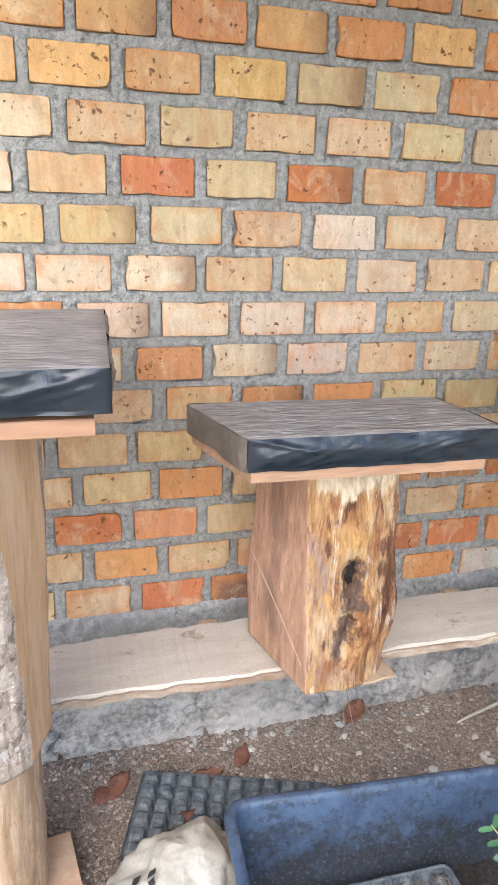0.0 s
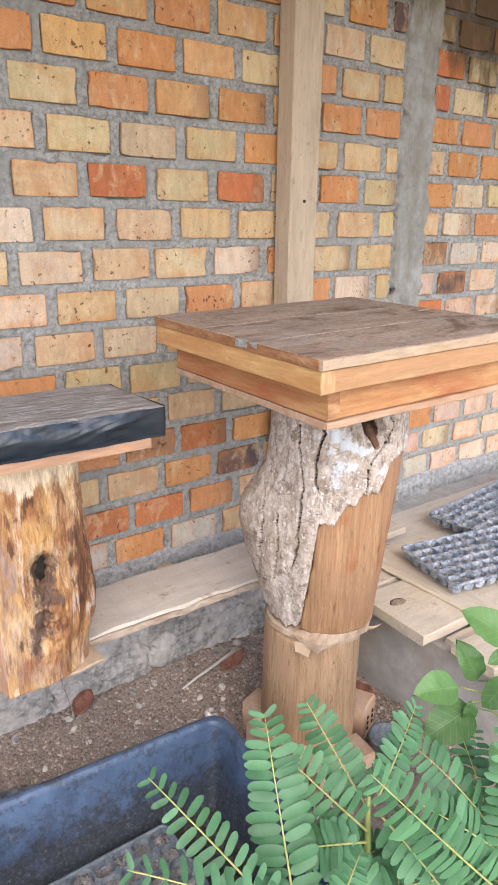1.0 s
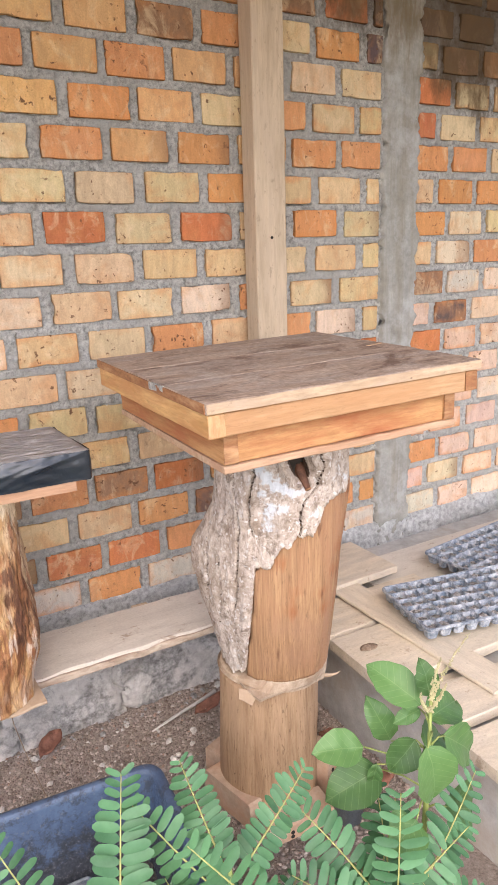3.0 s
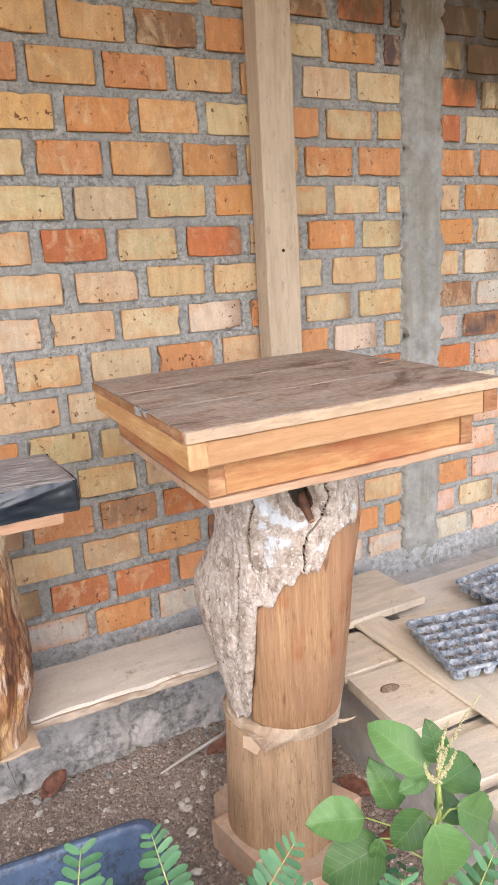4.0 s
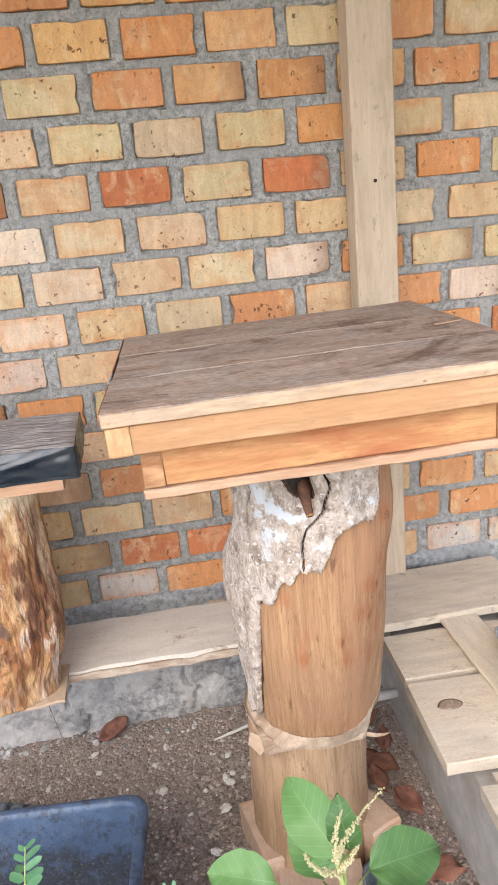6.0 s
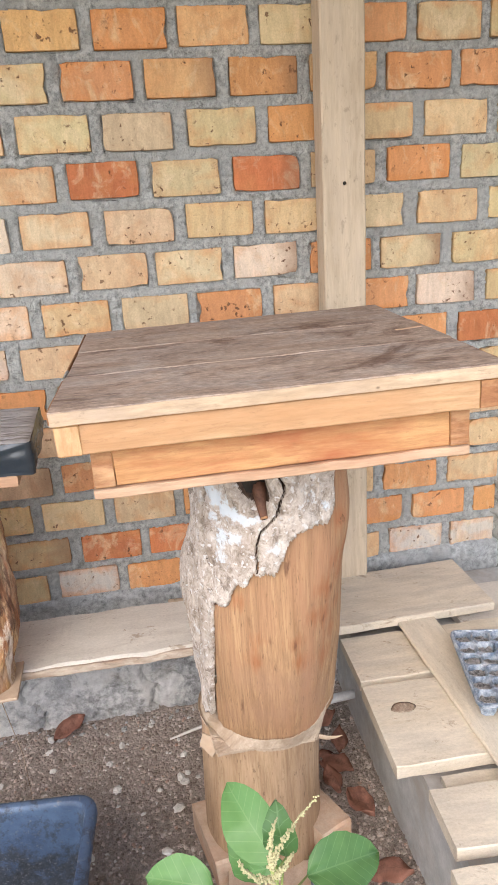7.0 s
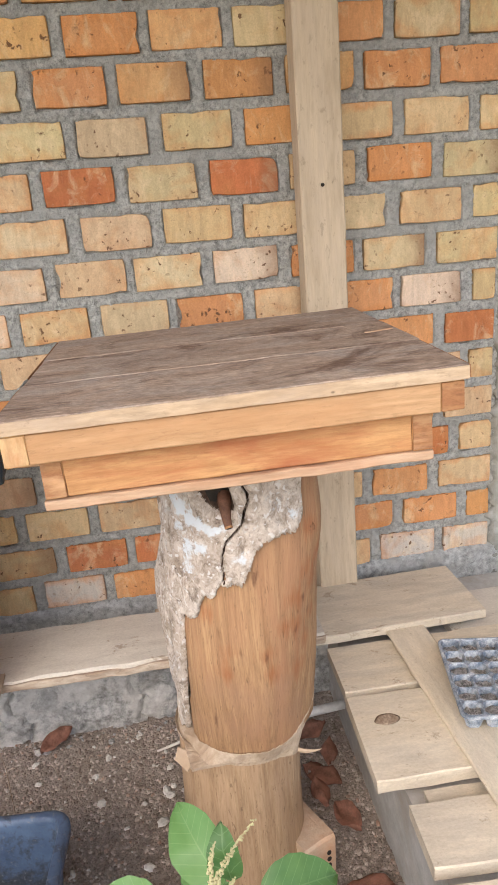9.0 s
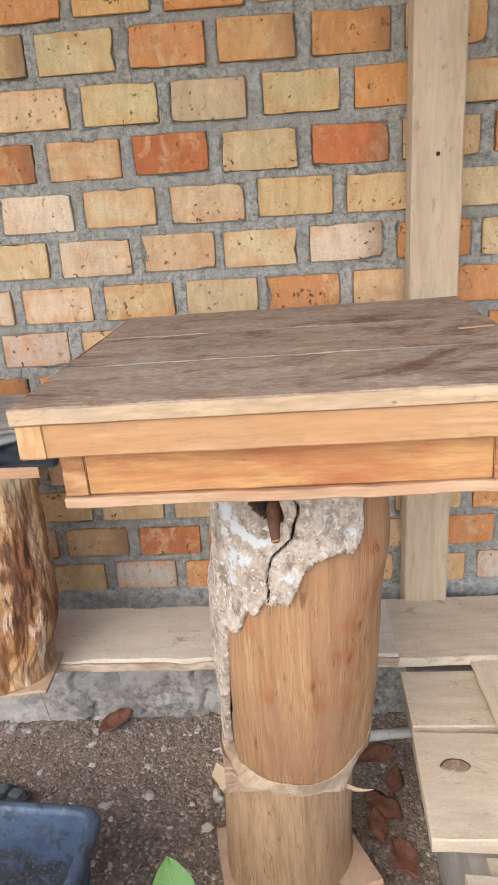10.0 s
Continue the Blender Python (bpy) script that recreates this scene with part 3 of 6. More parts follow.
M_SACK = grainy("woven_sack", (0.38, 0.365, 0.32), (0.52, 0.5, 0.445), 120, 0.8, (0.36, 0.33, 0.265), 6, 0.5, 0.003)
M_INK = plain("black_print", (0.03, 0.03, 0.03), 0.8)
M_PIPE = plain("grey_pvc", (0.6, 0.6, 0.6), 0.45)
M_BLOCK = grainy("clay_block", (0.44, 0.32, 0.225), (0.6, 0.47, 0.355), 25, 0.9, (0.48, 0.27, 0.16), 7, 0.6, 0.004)
M_HOLE = plain("dark_hollow", (0.02, 0.015, 0.01), 0.95)
# inner bark with the shade of the cracks put into its colour
M_CRACKSHADE = grainy("shaded_inner_bark", (0.03, 0.02, 0.014), (0.12, 0.075, 0.05), 90, 0.95)
M_RESIN = grainy("bee_resin", (0.05, 0.024, 0.015), (0.17, 0.082, 0.05), 60, 0.6, (0.17, 0.08, 0.05), 20, 0.6, 0.003)
M_KNOT = grainy("wood_knot", (0.13, 0.085, 0.055), (0.5, 0.4, 0.3), 45, 0.85, (0.16, 0.1, 0.06), 22, 0.5, 0.003)
M_REDKNOT = grainy("reddish_knot", (0.2, 0.085, 0.04), (0.42, 0.22, 0.11), 60, 0.8, (0.12, 0.05, 0.025), 40, 0.5, 0.003)
M_ROOF = plain("roof_sheet", (0.3, 0.28, 0.25), 0.7)

# ---- building helpers ----


def mesh_of(name, bm, mats, smooth=False):
    me = bpy.data.meshes.new(name)
    bmesh.ops.recalc_face_normals(bm, faces=bm.faces)
    bm.to_mesh(me)
    bm.free()
    for m in (mats if isinstance(mats, (list, tuple)) else [mats]):
        me.materials.append(m)
    if smooth:
        me.polygons.foreach_set("use_smooth", [True] * len(me.polygons))
    return me


def part(name, bm, material, parent, label="", m=None, smooth=False):
    ob = new(name, bm if isinstance(bm, bpy.types.Mesh) else mesh_of(name, bm, material, smooth))
    ob.parent = parent
    if m is not None:
        ob.matrix_basis = m
    return tagged(ob, label)


def thing(name, m, label, category, group=""):
    ob = new(name)
    ob.empty_display_size = 0.1
    ob.matrix_basis = m
    return tagged(ob, label, category, group)


def structure(name, bm, material, label="", smooth=False, m=None):
    ob = part(name, bm, material, None, label, m, smooth)
    return tagged(ob, kind="structure")


def board_mesh(size, cuts=8, bevel=0.002, wobble=0.0015, seed=0, wave=0.0):
    """A sawn board centred on the origin: length x, width y, thickness z, its edges a little worn. wave: a live edge along +-y."""
    L, W, T = size
    bm = bmesh.new()
    nx = max(2, cuts)
    rows = []
    b = min(bevel, T * 0.3)
    prof = [(-0.5, -0.5, 0, 1), (-0.5, -0.5, 1, 0), (-0.5, 0.5, 1, 0), (-0.5, 0.5, 0, 1), (0.5, 0.5, 0, 1), (0.5, 0.5, 1, 0), (0.5, -0.5, 1, 0), (0.5, -0.5, 0, 1)]
    for i in range(nx + 1):
        x = -L / 2 + L * i / nx
        ring = []
        for j, (sy, sz, dy, dz) in enumerate(prof):
            y, z = sy * W - math.copysign(b * dz, sy), sz * T - math.copysign(b * dy, sz)
            q = Vector((x * 9 + seed * 7.3, y * 9, z * 9 + seed))
            y += wobble * noise.noise(q * 2) + math.copysign(wave, sy) * (noise.noise(Vector((x * 3.2 + seed, sy * 3, seed))) + 0.22 * noise.noise(Vector((x * 11 + seed, sy * 3, seed))))
            z += wobble * noise.noise(q * 2 + Vector((5, 5, 5)))
            ring.append(bm.verts.new((x + (wobble * noise.noise(q * 3 + Vector((9, 0, 0))) if i in (0, nx) else 0), y, z)))
        rows.append(ring)
    for a, c in zip(rows, rows[1:]):
        for j in range(8):
            bm.faces.new((a[j], a[(j + 1) % 8], c[(j + 1) % 8], c[j]))
    bm.faces.new(rows[0])
    bm.faces.new(rows[-1])
    return bm


def board(name, parent, at, size, material, rz=0.0, rx=0.0, ry=0.0, seed=0, label="", wave=0.0, wobble=0.0015, bevel=0.002, cuts=10):
    return part(name, board_mesh(size, cuts, bevel, wobble, seed, wave), material, parent, label, pose(*at, rx, ry, rz))


def loft(sections, close=True, cap=True):
    """Closed rings of points joined in order."""
    bm = bmesh.new()
    rings = [[bm.verts.new(p) for p in s] for s in sections]
    n = len(rings[0])
    for a, c in zip(rings, rings[1:]):
        for j in range(n if close else n - 1):
            bm.faces.new((a[j], a[(j + 1) % n], c[(j + 1) % n], c[j]))
    if cap:
        bm.faces.new(rings[0])
        bm.faces.new(rings[-1])
    return bm


def tube(points, radii, seg=8):
    secs = []
    pts = [Vector(p) for p in points]
    for i, p in enumerate(pts):
        d = (pts[min(i + 1, len(pts) - 1)] - pts[max(i - 1, 0)]).normalized()
        s = d.cross(Vector((0.31, 0.2, 0.93))).normalized()
        u = s.cross(d)
        r = radii[i] if isinstance(radii, (list, tuple)) else radii
        secs.append([p + r * (math.cos(a) * s + math.sin(a) * u) for a in (2 * math.pi * k / seg for k in range(seg))])
    return loft(secs)


def sheet(x0, x1, z0, z1, step, place):
    """A relief: place(x, z) gives each point of a grid."""
    nx, nz = max(2, round((x1 - x0) / step)), max(2, round((z1 - z0) / step))
    verts = [place(x0 + (x1 - x0) * i / nx, z0 + (z1 - z0) * j / nz) for j in range(nz + 1) for i in range(nx + 1)]
    faces = [(j * (nx + 1) + i, j * (nx + 1) + i + 1, (j + 1) * (nx + 1) + i + 1, (j + 1) * (nx + 1) + i) for j in range(nz) for i in range(nx)]
    return verts, faces


def raw(name, verts, faces, material, smooth=True):
    me = bpy.data.meshes.new(name)
    me.from_pydata([tuple(v) for v in verts], [], faces)
    me.update()
    me.materials.append(material)
    if smooth:
        me.polygons.foreach_set("use_smooth", [True] * len(me.polygons))
    return me


def fbm(x, y, z, octaves=4):
    return noise.fractal(Vector((x, y, z)), 0.9, 2.1, octaves)


def block(bm, x0, x1, y0, y1, z0, z1):
    v = [bm.verts.new(p) for p in ((x0, y0, z0), (x1, y0, z0), (x1, y1, z0), (x0, y1, z0), (x0, y0, z1), (x1, y0, z1), (x1, y1, z1), (x0, y1, z1))]
    for f in ((0, 1, 2, 3), (4, 5, 6, 7), (0, 1, 5, 4), (1, 2, 6, 5), (2, 3, 7, 6), (3, 0, 4, 7)):
        bm.faces.new([v[i] for i in f])


# ---- the wall, plinth, ledge, ground ----
FACE = 1.9
PITCH, COURSE, TOP0 = 0.2245, 0.1215, 1.707


BRICK_W, BRICK_H = 0.190, 0.094
# course: number from the level of the reference course, left edge of the first brick, pitch, clay tones in order
COURSES = ((8, 3.9, 0.2245, "tototoottoott"), (7, 3.98, 0.2245, "otottototoot"), (6, 3.9, 0.2245, "tottotottobrd"), (5, 3.89, 0.2225, "ttotttttboyod"),
           (4, 3.81, 0.2195, "ttottootottyyt"), (3, 3.9, 0.2195, "tttotototyoyyt"), (2, 3.78, 0.2227, "tttttyyototooo"[:13]), (1, 3.85, 0.2268, "tpttttyyyotty"[:13]),
           (0, 3.755, 0.2252, "tptryrtryrtoy"), (-1, 3.82, 0.2275, "tttytpytttyty"[:13]), (-2, 3.765, 0.2228, "pppptypt" + "ypoyy"), (-3, 3.855, 0.2253, "topppptyotopt"),
           (-4, 3.785, 0.2235, "oppopptptpoor"[:13]), (-5, 3.87, 0.2235, "ttttooyyttttt"), (-6, 3.79, 0.2232, "tttttttttyytt"[:13]), (-7, 3.86, 0.2215, "tttottobroort"[:13]),
           (-8, 3.775, 0.2228, "rrrottttodtot"[:13]), (-9, 3.88, 0.2225, "ttotttrrotooo"[:13]), (-10, 3.795, 0.2228, "tttrbtwowttww"[:13]))
FAR = ((8, 0, "dbbobt"), (7, 1, "bdbobt"), (6, 0, "dddtob"), (5, 1, "ybooot"), (4, 0, "ryttoo"), (3, 1, "ryyoto"), (2, 0, "ootoot"), (1, 1, "tootot"), (0, 0, "opyoto"),
       (-1, 1, "tpotot"), (-2, 0, "bypopo"), (-3, 1, "odpyto"), (-4, 0, "rpopot"), (-5, 1, "optopt"), (-6, 0, "ptpoop"), (-7, 1, "ootpop"), (-8, 0, "otptop"), (-9, 1, "oppopp"), (-10, 0, "wpptpt"))

LAID = random.Random(5)
BRICKS = []  # wall, middle x, middle z, tone, width if cut
for k, x, pitch, tones in COURSES:
    for i, tone in enumerate(tones):
        # from course 2 upwards tan is swapped for the deeper amber
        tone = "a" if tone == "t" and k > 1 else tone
        left = x - 0.002 + pitch * i + LAID.uniform(-0.004, 0.004)
        if left > 6.595:
            break
        cut = None if left + BRICK_W < 6.632 else max(0.03, 6.628 - left)
        BRICKS.append((1, left + (cut or BRICK_W) / 2, TOP0 + COURSE * k - 0.046 + LAID.uniform(-0.0035, 0.0035), tone, cut))
for k, first, tones in FAR:
    x = 6.822 if first else 6.815
    for i, tone in enumerate(tones):
        cut = None if i else (0.085 if first else 0.165)
        tone = {"o": "k", "t": "k", "p": "k", "y": "w"}.get(tone, tone) if k < -1 and (i + k) % 4 else tone
        BRICKS.append((2, x + (cut or BRICK_W) / 2, TOP0 + COURSE * k - 0.046 + LAID.uniform(-0.0035, 0.0035), tone, cut))
        x += (cut or BRICK_W) + 0.033 + LAID.uniform(-0.004, 0.004)


def mortar_bed(x0, x1, z0, z1, step, side):
    """Struck mortar, flush with the bricks and ragged along them, sunk where a brick sits so that a dark crevice stays."""
    nx, nz = round((x1 - x0) / step), round((z1 - z0) / step)
    xs, zs = np.linspace(x0, x1, nx + 1), np.linspace(z0, z1, nz + 1)
    rough = np.array([[noise.fractal(Vector((x * 55, z * 55, 2.0)), 0.9, 2.1, 3) for x in xs] for z in zs])
    broad = np.array([[noise.noise(Vector((x * 14, z * 14, 0.3))) for x in xs] for z in zs])
    depth = 0.0012 + 0.0036 * broad + 0.0075 * rough
    gx, gz = np.meshgrid(xs, zs)
    for s, cx, cz, tone, cut in BRICKS:
        if s != side:
            continue
        hw, hh = (cut or BRICK_W) / 2, BRICK_H / 2
        i0, i1 = np.searchsorted(xs, (cx - hw, cx + hw))
        j0, j1 = np.searchsorted(zs, (cz - hh, cz + hh))
        if i1 >= nx or j1 >= nz or i0 < 1 or j0 < 1:
            continue
        # the rows and columns next to the brick are drawn to its edges: a fine open joint below and beside it, mortar lapping up above it
        depth[j0:j1, i0:i1] = 0.014
        gz[j0 - 1, i0:i1] = cz - hh - np.maximum(0.0003, 0.0038 + 0.006 * broad[j0 - 1, i0:i1])
        gz[j0, i0:i1] = cz - hh + 0.0006
        gz[j1, i0:i1] = cz + hh - 0.0012 + 0.003 * broad[j1, i0:i1]
        gz[j1 - 1, i0:i1] = cz + hh - 0.0035
        gx[j0:j1, i0 - 1] = cx - hw - np.maximum(0.0002, 0.0026 + 0.0055 * broad[j0:j1, i0 - 1])
        gx[j0:j1, i0] = cx - hw + 0.0008
        gx[j0:j1, i1] = cx + hw + np.maximum(0.0002, 0.0026 + 0.0055 * broad[j0:j1, i1])
        gx[j0:j1, i1 - 1] = cx + hw - 0.0008
    verts = [(gx[j, i], FACE + depth[j, i], gz[j, i]) for j in range(nz + 1) for i in range(nx + 1)]
    faces = [(j * (nx + 1) + i, j * (nx + 1) + i + 1, (j + 1) * (nx + 1) + i + 1, (j + 1) * (nx + 1) + i) for j in range(nz) for i in range(nx)]
    return verts, faces


def wall_back(x0, x1):
    bm = bmesh.new()
    block(bm, x0, x1, FACE + 0.03, FACE + 0.2, 0.0, 2.9)
    return bm


wall_1 = structure("wall_1", raw("wall_1", *mortar_bed(3.75, 6.64, 0.3, 2.75, 0.0045, 1), M_MORTAR), None, "brick wall with thick grey cement joints")
part("backing", wall_back(3.2, 6.7), M_MORTAR, wall_1)
wall_2 = structure("wall_2", raw("wall_2", *mortar_bed(6.8, 8.3, 0.3, 2.75, 0.006, 2), M_MORTAR), None, "brick wall beyond the concrete column")
part("backing", wall_back(6.7, 8.6), M_MORTAR, wall_2)


def column_face(x, z):
    u = (x - 6.73) / 0.1
    edge = 0.026 * fbm(u * 2 + 4, z * 9, 1.0) * abs(u) ** 3 + 0.022 * fbm(u, z * 30, 4.0) * abs(u) ** 3
    d = -0.012 + 0.022 * max(0, abs(u) - 0.86) / 0.14 + 0.003 * fbm(x * 8, z * 8, 3.0) + 0.002 * fbm(x * 40, z * 40, 6.0) + 0.008 * max(0.0, abs(u) - 0.8) * fbm(u * 9, z * 45, 2.0)
    return (x + edge, FACE + d, z)


column = structure("column", raw("column", *sheet(6.631, 6.83, 0.2, 2.9, 0.006, column_face), M_CONCRETE), None, "grey cast concrete column with ragged edges")


def plinth_face(x, z):
    u = (z - 0.2) / 0.21
    top = 0.02 * fbm(x * 6, 0.4, 2.0) * max(0, u - 0.5)
    d = -0.018 + 0.03 * max(0, u - 0.75) * 4 * 0.25 - 0.016 * fbm(x * 9, z * 9, 7.0) - 0.013 * fbm(x * 32, z * 32, 3.0)
    return (x, FACE + d + (0.016 if u > 0.97 else 0), z + top)


structure("plinth", raw("plinth", *sheet(3.2, 8.6, 0.2, 0.405, 0.009, plinth_face), M_PLINTH), None, "rough grey cement band along the wall foot")


def ground_height(x, y):
    near = max(0.0, min(1.0, (y - 1.25) / 0.45))
    return 0.02 * near * near + 0.012 * fbm(x * 3, y * 3, 0.0) + 0.005 * fbm(x * 18, y * 18, 5.0) + 0.003 * fbm(x * 55, y * 55, 8.0, 2)


structure("ground", raw("ground", *sheet(3.0, 6.6, -0.2, 1.8, 0.011, lambda x, y: (x, y, ground_height(x, y))), M_SOIL), None, "brown gravelly soil")
# unseen ground slab, added to reflect light from below
bm = bmesh.new()
block(bm, -60, 60, -90, 30, -0.6, -0.06)
structure("bounce_ground", bm, M_OPEN, "unseen pale earth that bounces light onto the wall")


def kerb_face(x, s):
    """s runs up the face and then back along the top."""
    rough = 0.009 * fbm(x * 5, s * 7, 1.0) + 0.005 * fbm(x * 24, s * 24, 6.0) + 0.0018 * fbm(x * 70, s * 70, 2.0, 2) + 0.018 * max(0, fbm(x * 2.2, s * 5, 9.0)) * (1 - min(1, s / 0.3))
    rough += 0.0035 * max(0.0, min(1.0, 0.5 + 30 * (fbm(x * 3.4 + 3, s * 5, 11.0, 5) + 0.02))) + 0.0018 * max(0.0, min(1.0, 0.5 + 30 * fbm(x * 8 + 8, s * 10, 21.0, 4)))
    crack = 0.032 if abs((x * 1.3 + 0.25 * fbm(x * 2, s * 6, 2.0)) % 0.52 - 0.26) < 0.008 else 0.0
    if s < 0.36:
        return (x, 1.757 - rough + crack, s - 0.035)
    return (x, 1.757 + (s - 0.36), 0.325 + 0.004 * fbm(x * 10, s * 10, 3.0))


structure("ledge", raw("ledge", *sheet(3.6, 6.05, 0.0, 0.51, 0.0065, kerb_face), M_KERB), None, "cracked grey concrete ledge under the wall")

# unseen eaves slab, its reach set by how much it shades the wall
bm = bmesh.new()
block(bm, 3.75, 8.8, -0.38, 2.2, 2.7, 2.76)
structure("ceiling", bm, M_ROOF, "unseen eaves added to shade the wall")

# ---- timber post ----
post = thing("timber_post", pose(6.075, 1.845, 0.3), "weathered sawn timber post standing against the wall", "post")
part("shaft", board_mesh((2.58, 0.122, 0.082), 30, 0.004, 0.002, 3), M_POST, post, "", pose(-0.002, 0, 1.29, 90, -90, 0))
bm = bmesh.new()
bmesh.ops.create_cone(bm, cap_ends=True, segments=10, radius1=0.005, radius2=0.005, depth=0.004)
part("nail_hole", bm, M_HOLE, post, "dark nail hole", pose(-0.002, -0.0425, 1.317, 90, 0, 0))

# ---- planks on the ledge ----
ledge_plank = thing("ledge_plank", pose(4.75, 1.632, 0.385), "long pale plank with a wavy bark edge lying along the ledge", "plank")
bm = board_mesh((2.5, 0.25, 0.03), 110, 0.005, 0.005, 5, 0.015)
part("board", bm, M_GREYPLANK, ledge_plank, "", pose(-0.05, 0, 0.015, 0, 0, 0.5))
bm = board_mesh((2.5, 0.012, 0.02), 110, 0.002, 0.007, 5, 0.0)
for v in bm.verts:
    v.co.y += -0.125 - 0.015 * (noise.noise(Vector((v.co.x * 3.2 + 5, -1.5, 5))) + 0.22 * noise.noise(Vector((v.co.x * 11 + 5, -1.5, 5)))) - 0.003
part("bark_edge", bm, M_BARKEDGE, ledge_plank, "torn edge with scraps of brown bark", pose(-0.05, 0, 0.012, 0, 0, 0.5))
for x in (-1.0, -0.1, 0.75):
    part("bearer", board_mesh((0.22, 0.06, 0.058), 4, 0.003, 0.002, 7), M_POST, ledge_plank, "", pose(x, 0.085, -0.03, 0, 0, 90))


def log_sections(cx, cy, z0, z1, radius, n=72, rings=60):
    secs = []
    for i in range(rings + 1):
        z = z0 + (z1 - z0) * i / rings
        secs.append([radius(2 * math.pi * k / n, z, cx, cy) for k in range(n)])
    return secs


# ---- hive on the ledge: sheet-covered top on a peeled log ----
def sheet_cover(parent, corners, z0, z1, seed):
    """A low box wrapped in plastic film: dusty wrinkled top, shiny sides with folds."""
    (ax, ay), (bx, by), (cx, cy), (dx, dy) = corners

    def top(u, v):
        x = (ax * (1 - u) + bx * u) * (1 - v) + (dx * (1 - u) + cx * u) * v
        y = (ay * (1 - u) + by * u) * (1 - v) + (dy * (1 - u) + cy * u) * v
        e = min(u, 1 - u, v, 1 - v)
        wr = 0.0035 * noise.noise(Vector((u * 5 + seed, v * 26 + 3 * noise.noise(Vector((u * 3, v * 3, seed))), seed))) * min(1, e * 30)
        return (x, y, z1 + wr - 0.004 * (1 - min(1, e * 25)) ** 2)
    part("cover_top", raw("cover_top", *sheet(0, 1, 0, 1, 0.012, top), M_SHEETTOP), None, parent, "dusty wrinkled black plastic sheet")
    ring = [Vector((*c, 0)) for c in (corners[0], corners[1], corners[2], corners[3], corners[0])]
    lens = [0]
    for p, q in zip(ring, ring[1:]):
        lens.append(lens[-1] + (q - p).length)
    mid = sum((Vector((*c, 0)) for c in corners), Vector()) / 4

    def side(s, h):
        k = 0
        while k < 3 and s > lens[k + 1]:
            k += 1
        f = (s - lens[k]) / (lens[k + 1] - lens[k])
        p = ring[k].lerp(ring[k + 1], f)
        d = ring[k + 1] - ring[k]
        out = Vector((d.y, -d.x, 0)).normalized()
        c = min(f, 1 - f)
        fold = 0.005 * math.sin(math.pi * min(1, h * 1.1)) + 0.009 * noise.noise(Vector((s * 7 + h * 0.8, h * 0.9 + seed, seed))) + 0.0032 * noise.noise(Vector((s * 15 - h * 2.2, h * 1.6, seed + 4))) - 0.003 * abs(noise.noise(Vector((s * 22 + h * 3.0, h * 2.4, seed + 9))))
        fold += 0.0035 * max(0.0, 1 - abs(h - c * lens[-1] * 0.9) * 7) * (c < 0.25)
        p = p + out * (fold * min(1, c * 18) + 0.002)
        return (p.x, p.y, z1 - 0.003 - (z1 - z0) * h + 0.004 * noise.noise(Vector((s * 12, seed, 0))) * h)
    me = raw("cover_side", *sheet(0, lens[-1], 0, 1.0, 0.0105, lambda s, h: side(s, h)), M_SHEETSIDE)
    me.materials.append(M_SHEETDUSTY)
    for f in me.polygons:
        f.material_index = int(f.center.x < mid.x and abs(f.normal.x) > 0.6)
    part("cover_side", me, None, parent, "shiny creased black plastic sheet")
    bm = bmesh.new()
    low = [bm.verts.new((c[0] * 0.955 + mid.x * 0.045, c[1] * 0.955 + mid.y * 0.045, z0 + 0.002)) for c in corners]
    high = [bm.verts.new((c[0] * 0.955 + mid.x * 0.045, c[1] * 0.955 + mid.y * 0.045, z1 - 0.012)) for c in corners]
    bm.faces.new(low)
    bm.faces.new(high)
    for i in range(4):
        bm.faces.new((low[i], low[(i + 1) % 4], high[(i + 1) % 4], high[i]))
    part("box", bm, M_WEATHERED, parent)


hive_small = thing("log_beehive", pose(0, 0, 0), "sheet-covered wooden beehive on a squat peeled log standing on the ledge", "beehive", "log beehives")
sheet_cover(hive_small, ((4.615, 1.305), (5.218, 1.29), (5.205, 1.575), (4.545, 1.61)), 1.062, 1.135, 1.0)
bm = bmesh.new()
rows = [[bm.verts.new((4.9 + (x - 4.9) * 0.965, 1.445 + (y - 1.445) * 0.965, z)) for x, y in ((4.615, 1.305), (4.82, 1.3), (5.02, 1.294), (5.19, 1.29), (5.18, 1.575), (4.545, 1.61))] for z in (1.033, 1.036, 1.058, 1.061)]
for p, q in zip(rows, rows[1:]):
    for k in range(6):
        bm.faces.new((p[k], p[(k + 1) % 6], q[(k + 1) % 6], q[k]))
bm.faces.new(rows[0])
bm.faces.new(rows[-1])
part("base_board", bm, M_BASEBOARD, hive_small, "reddish base board")


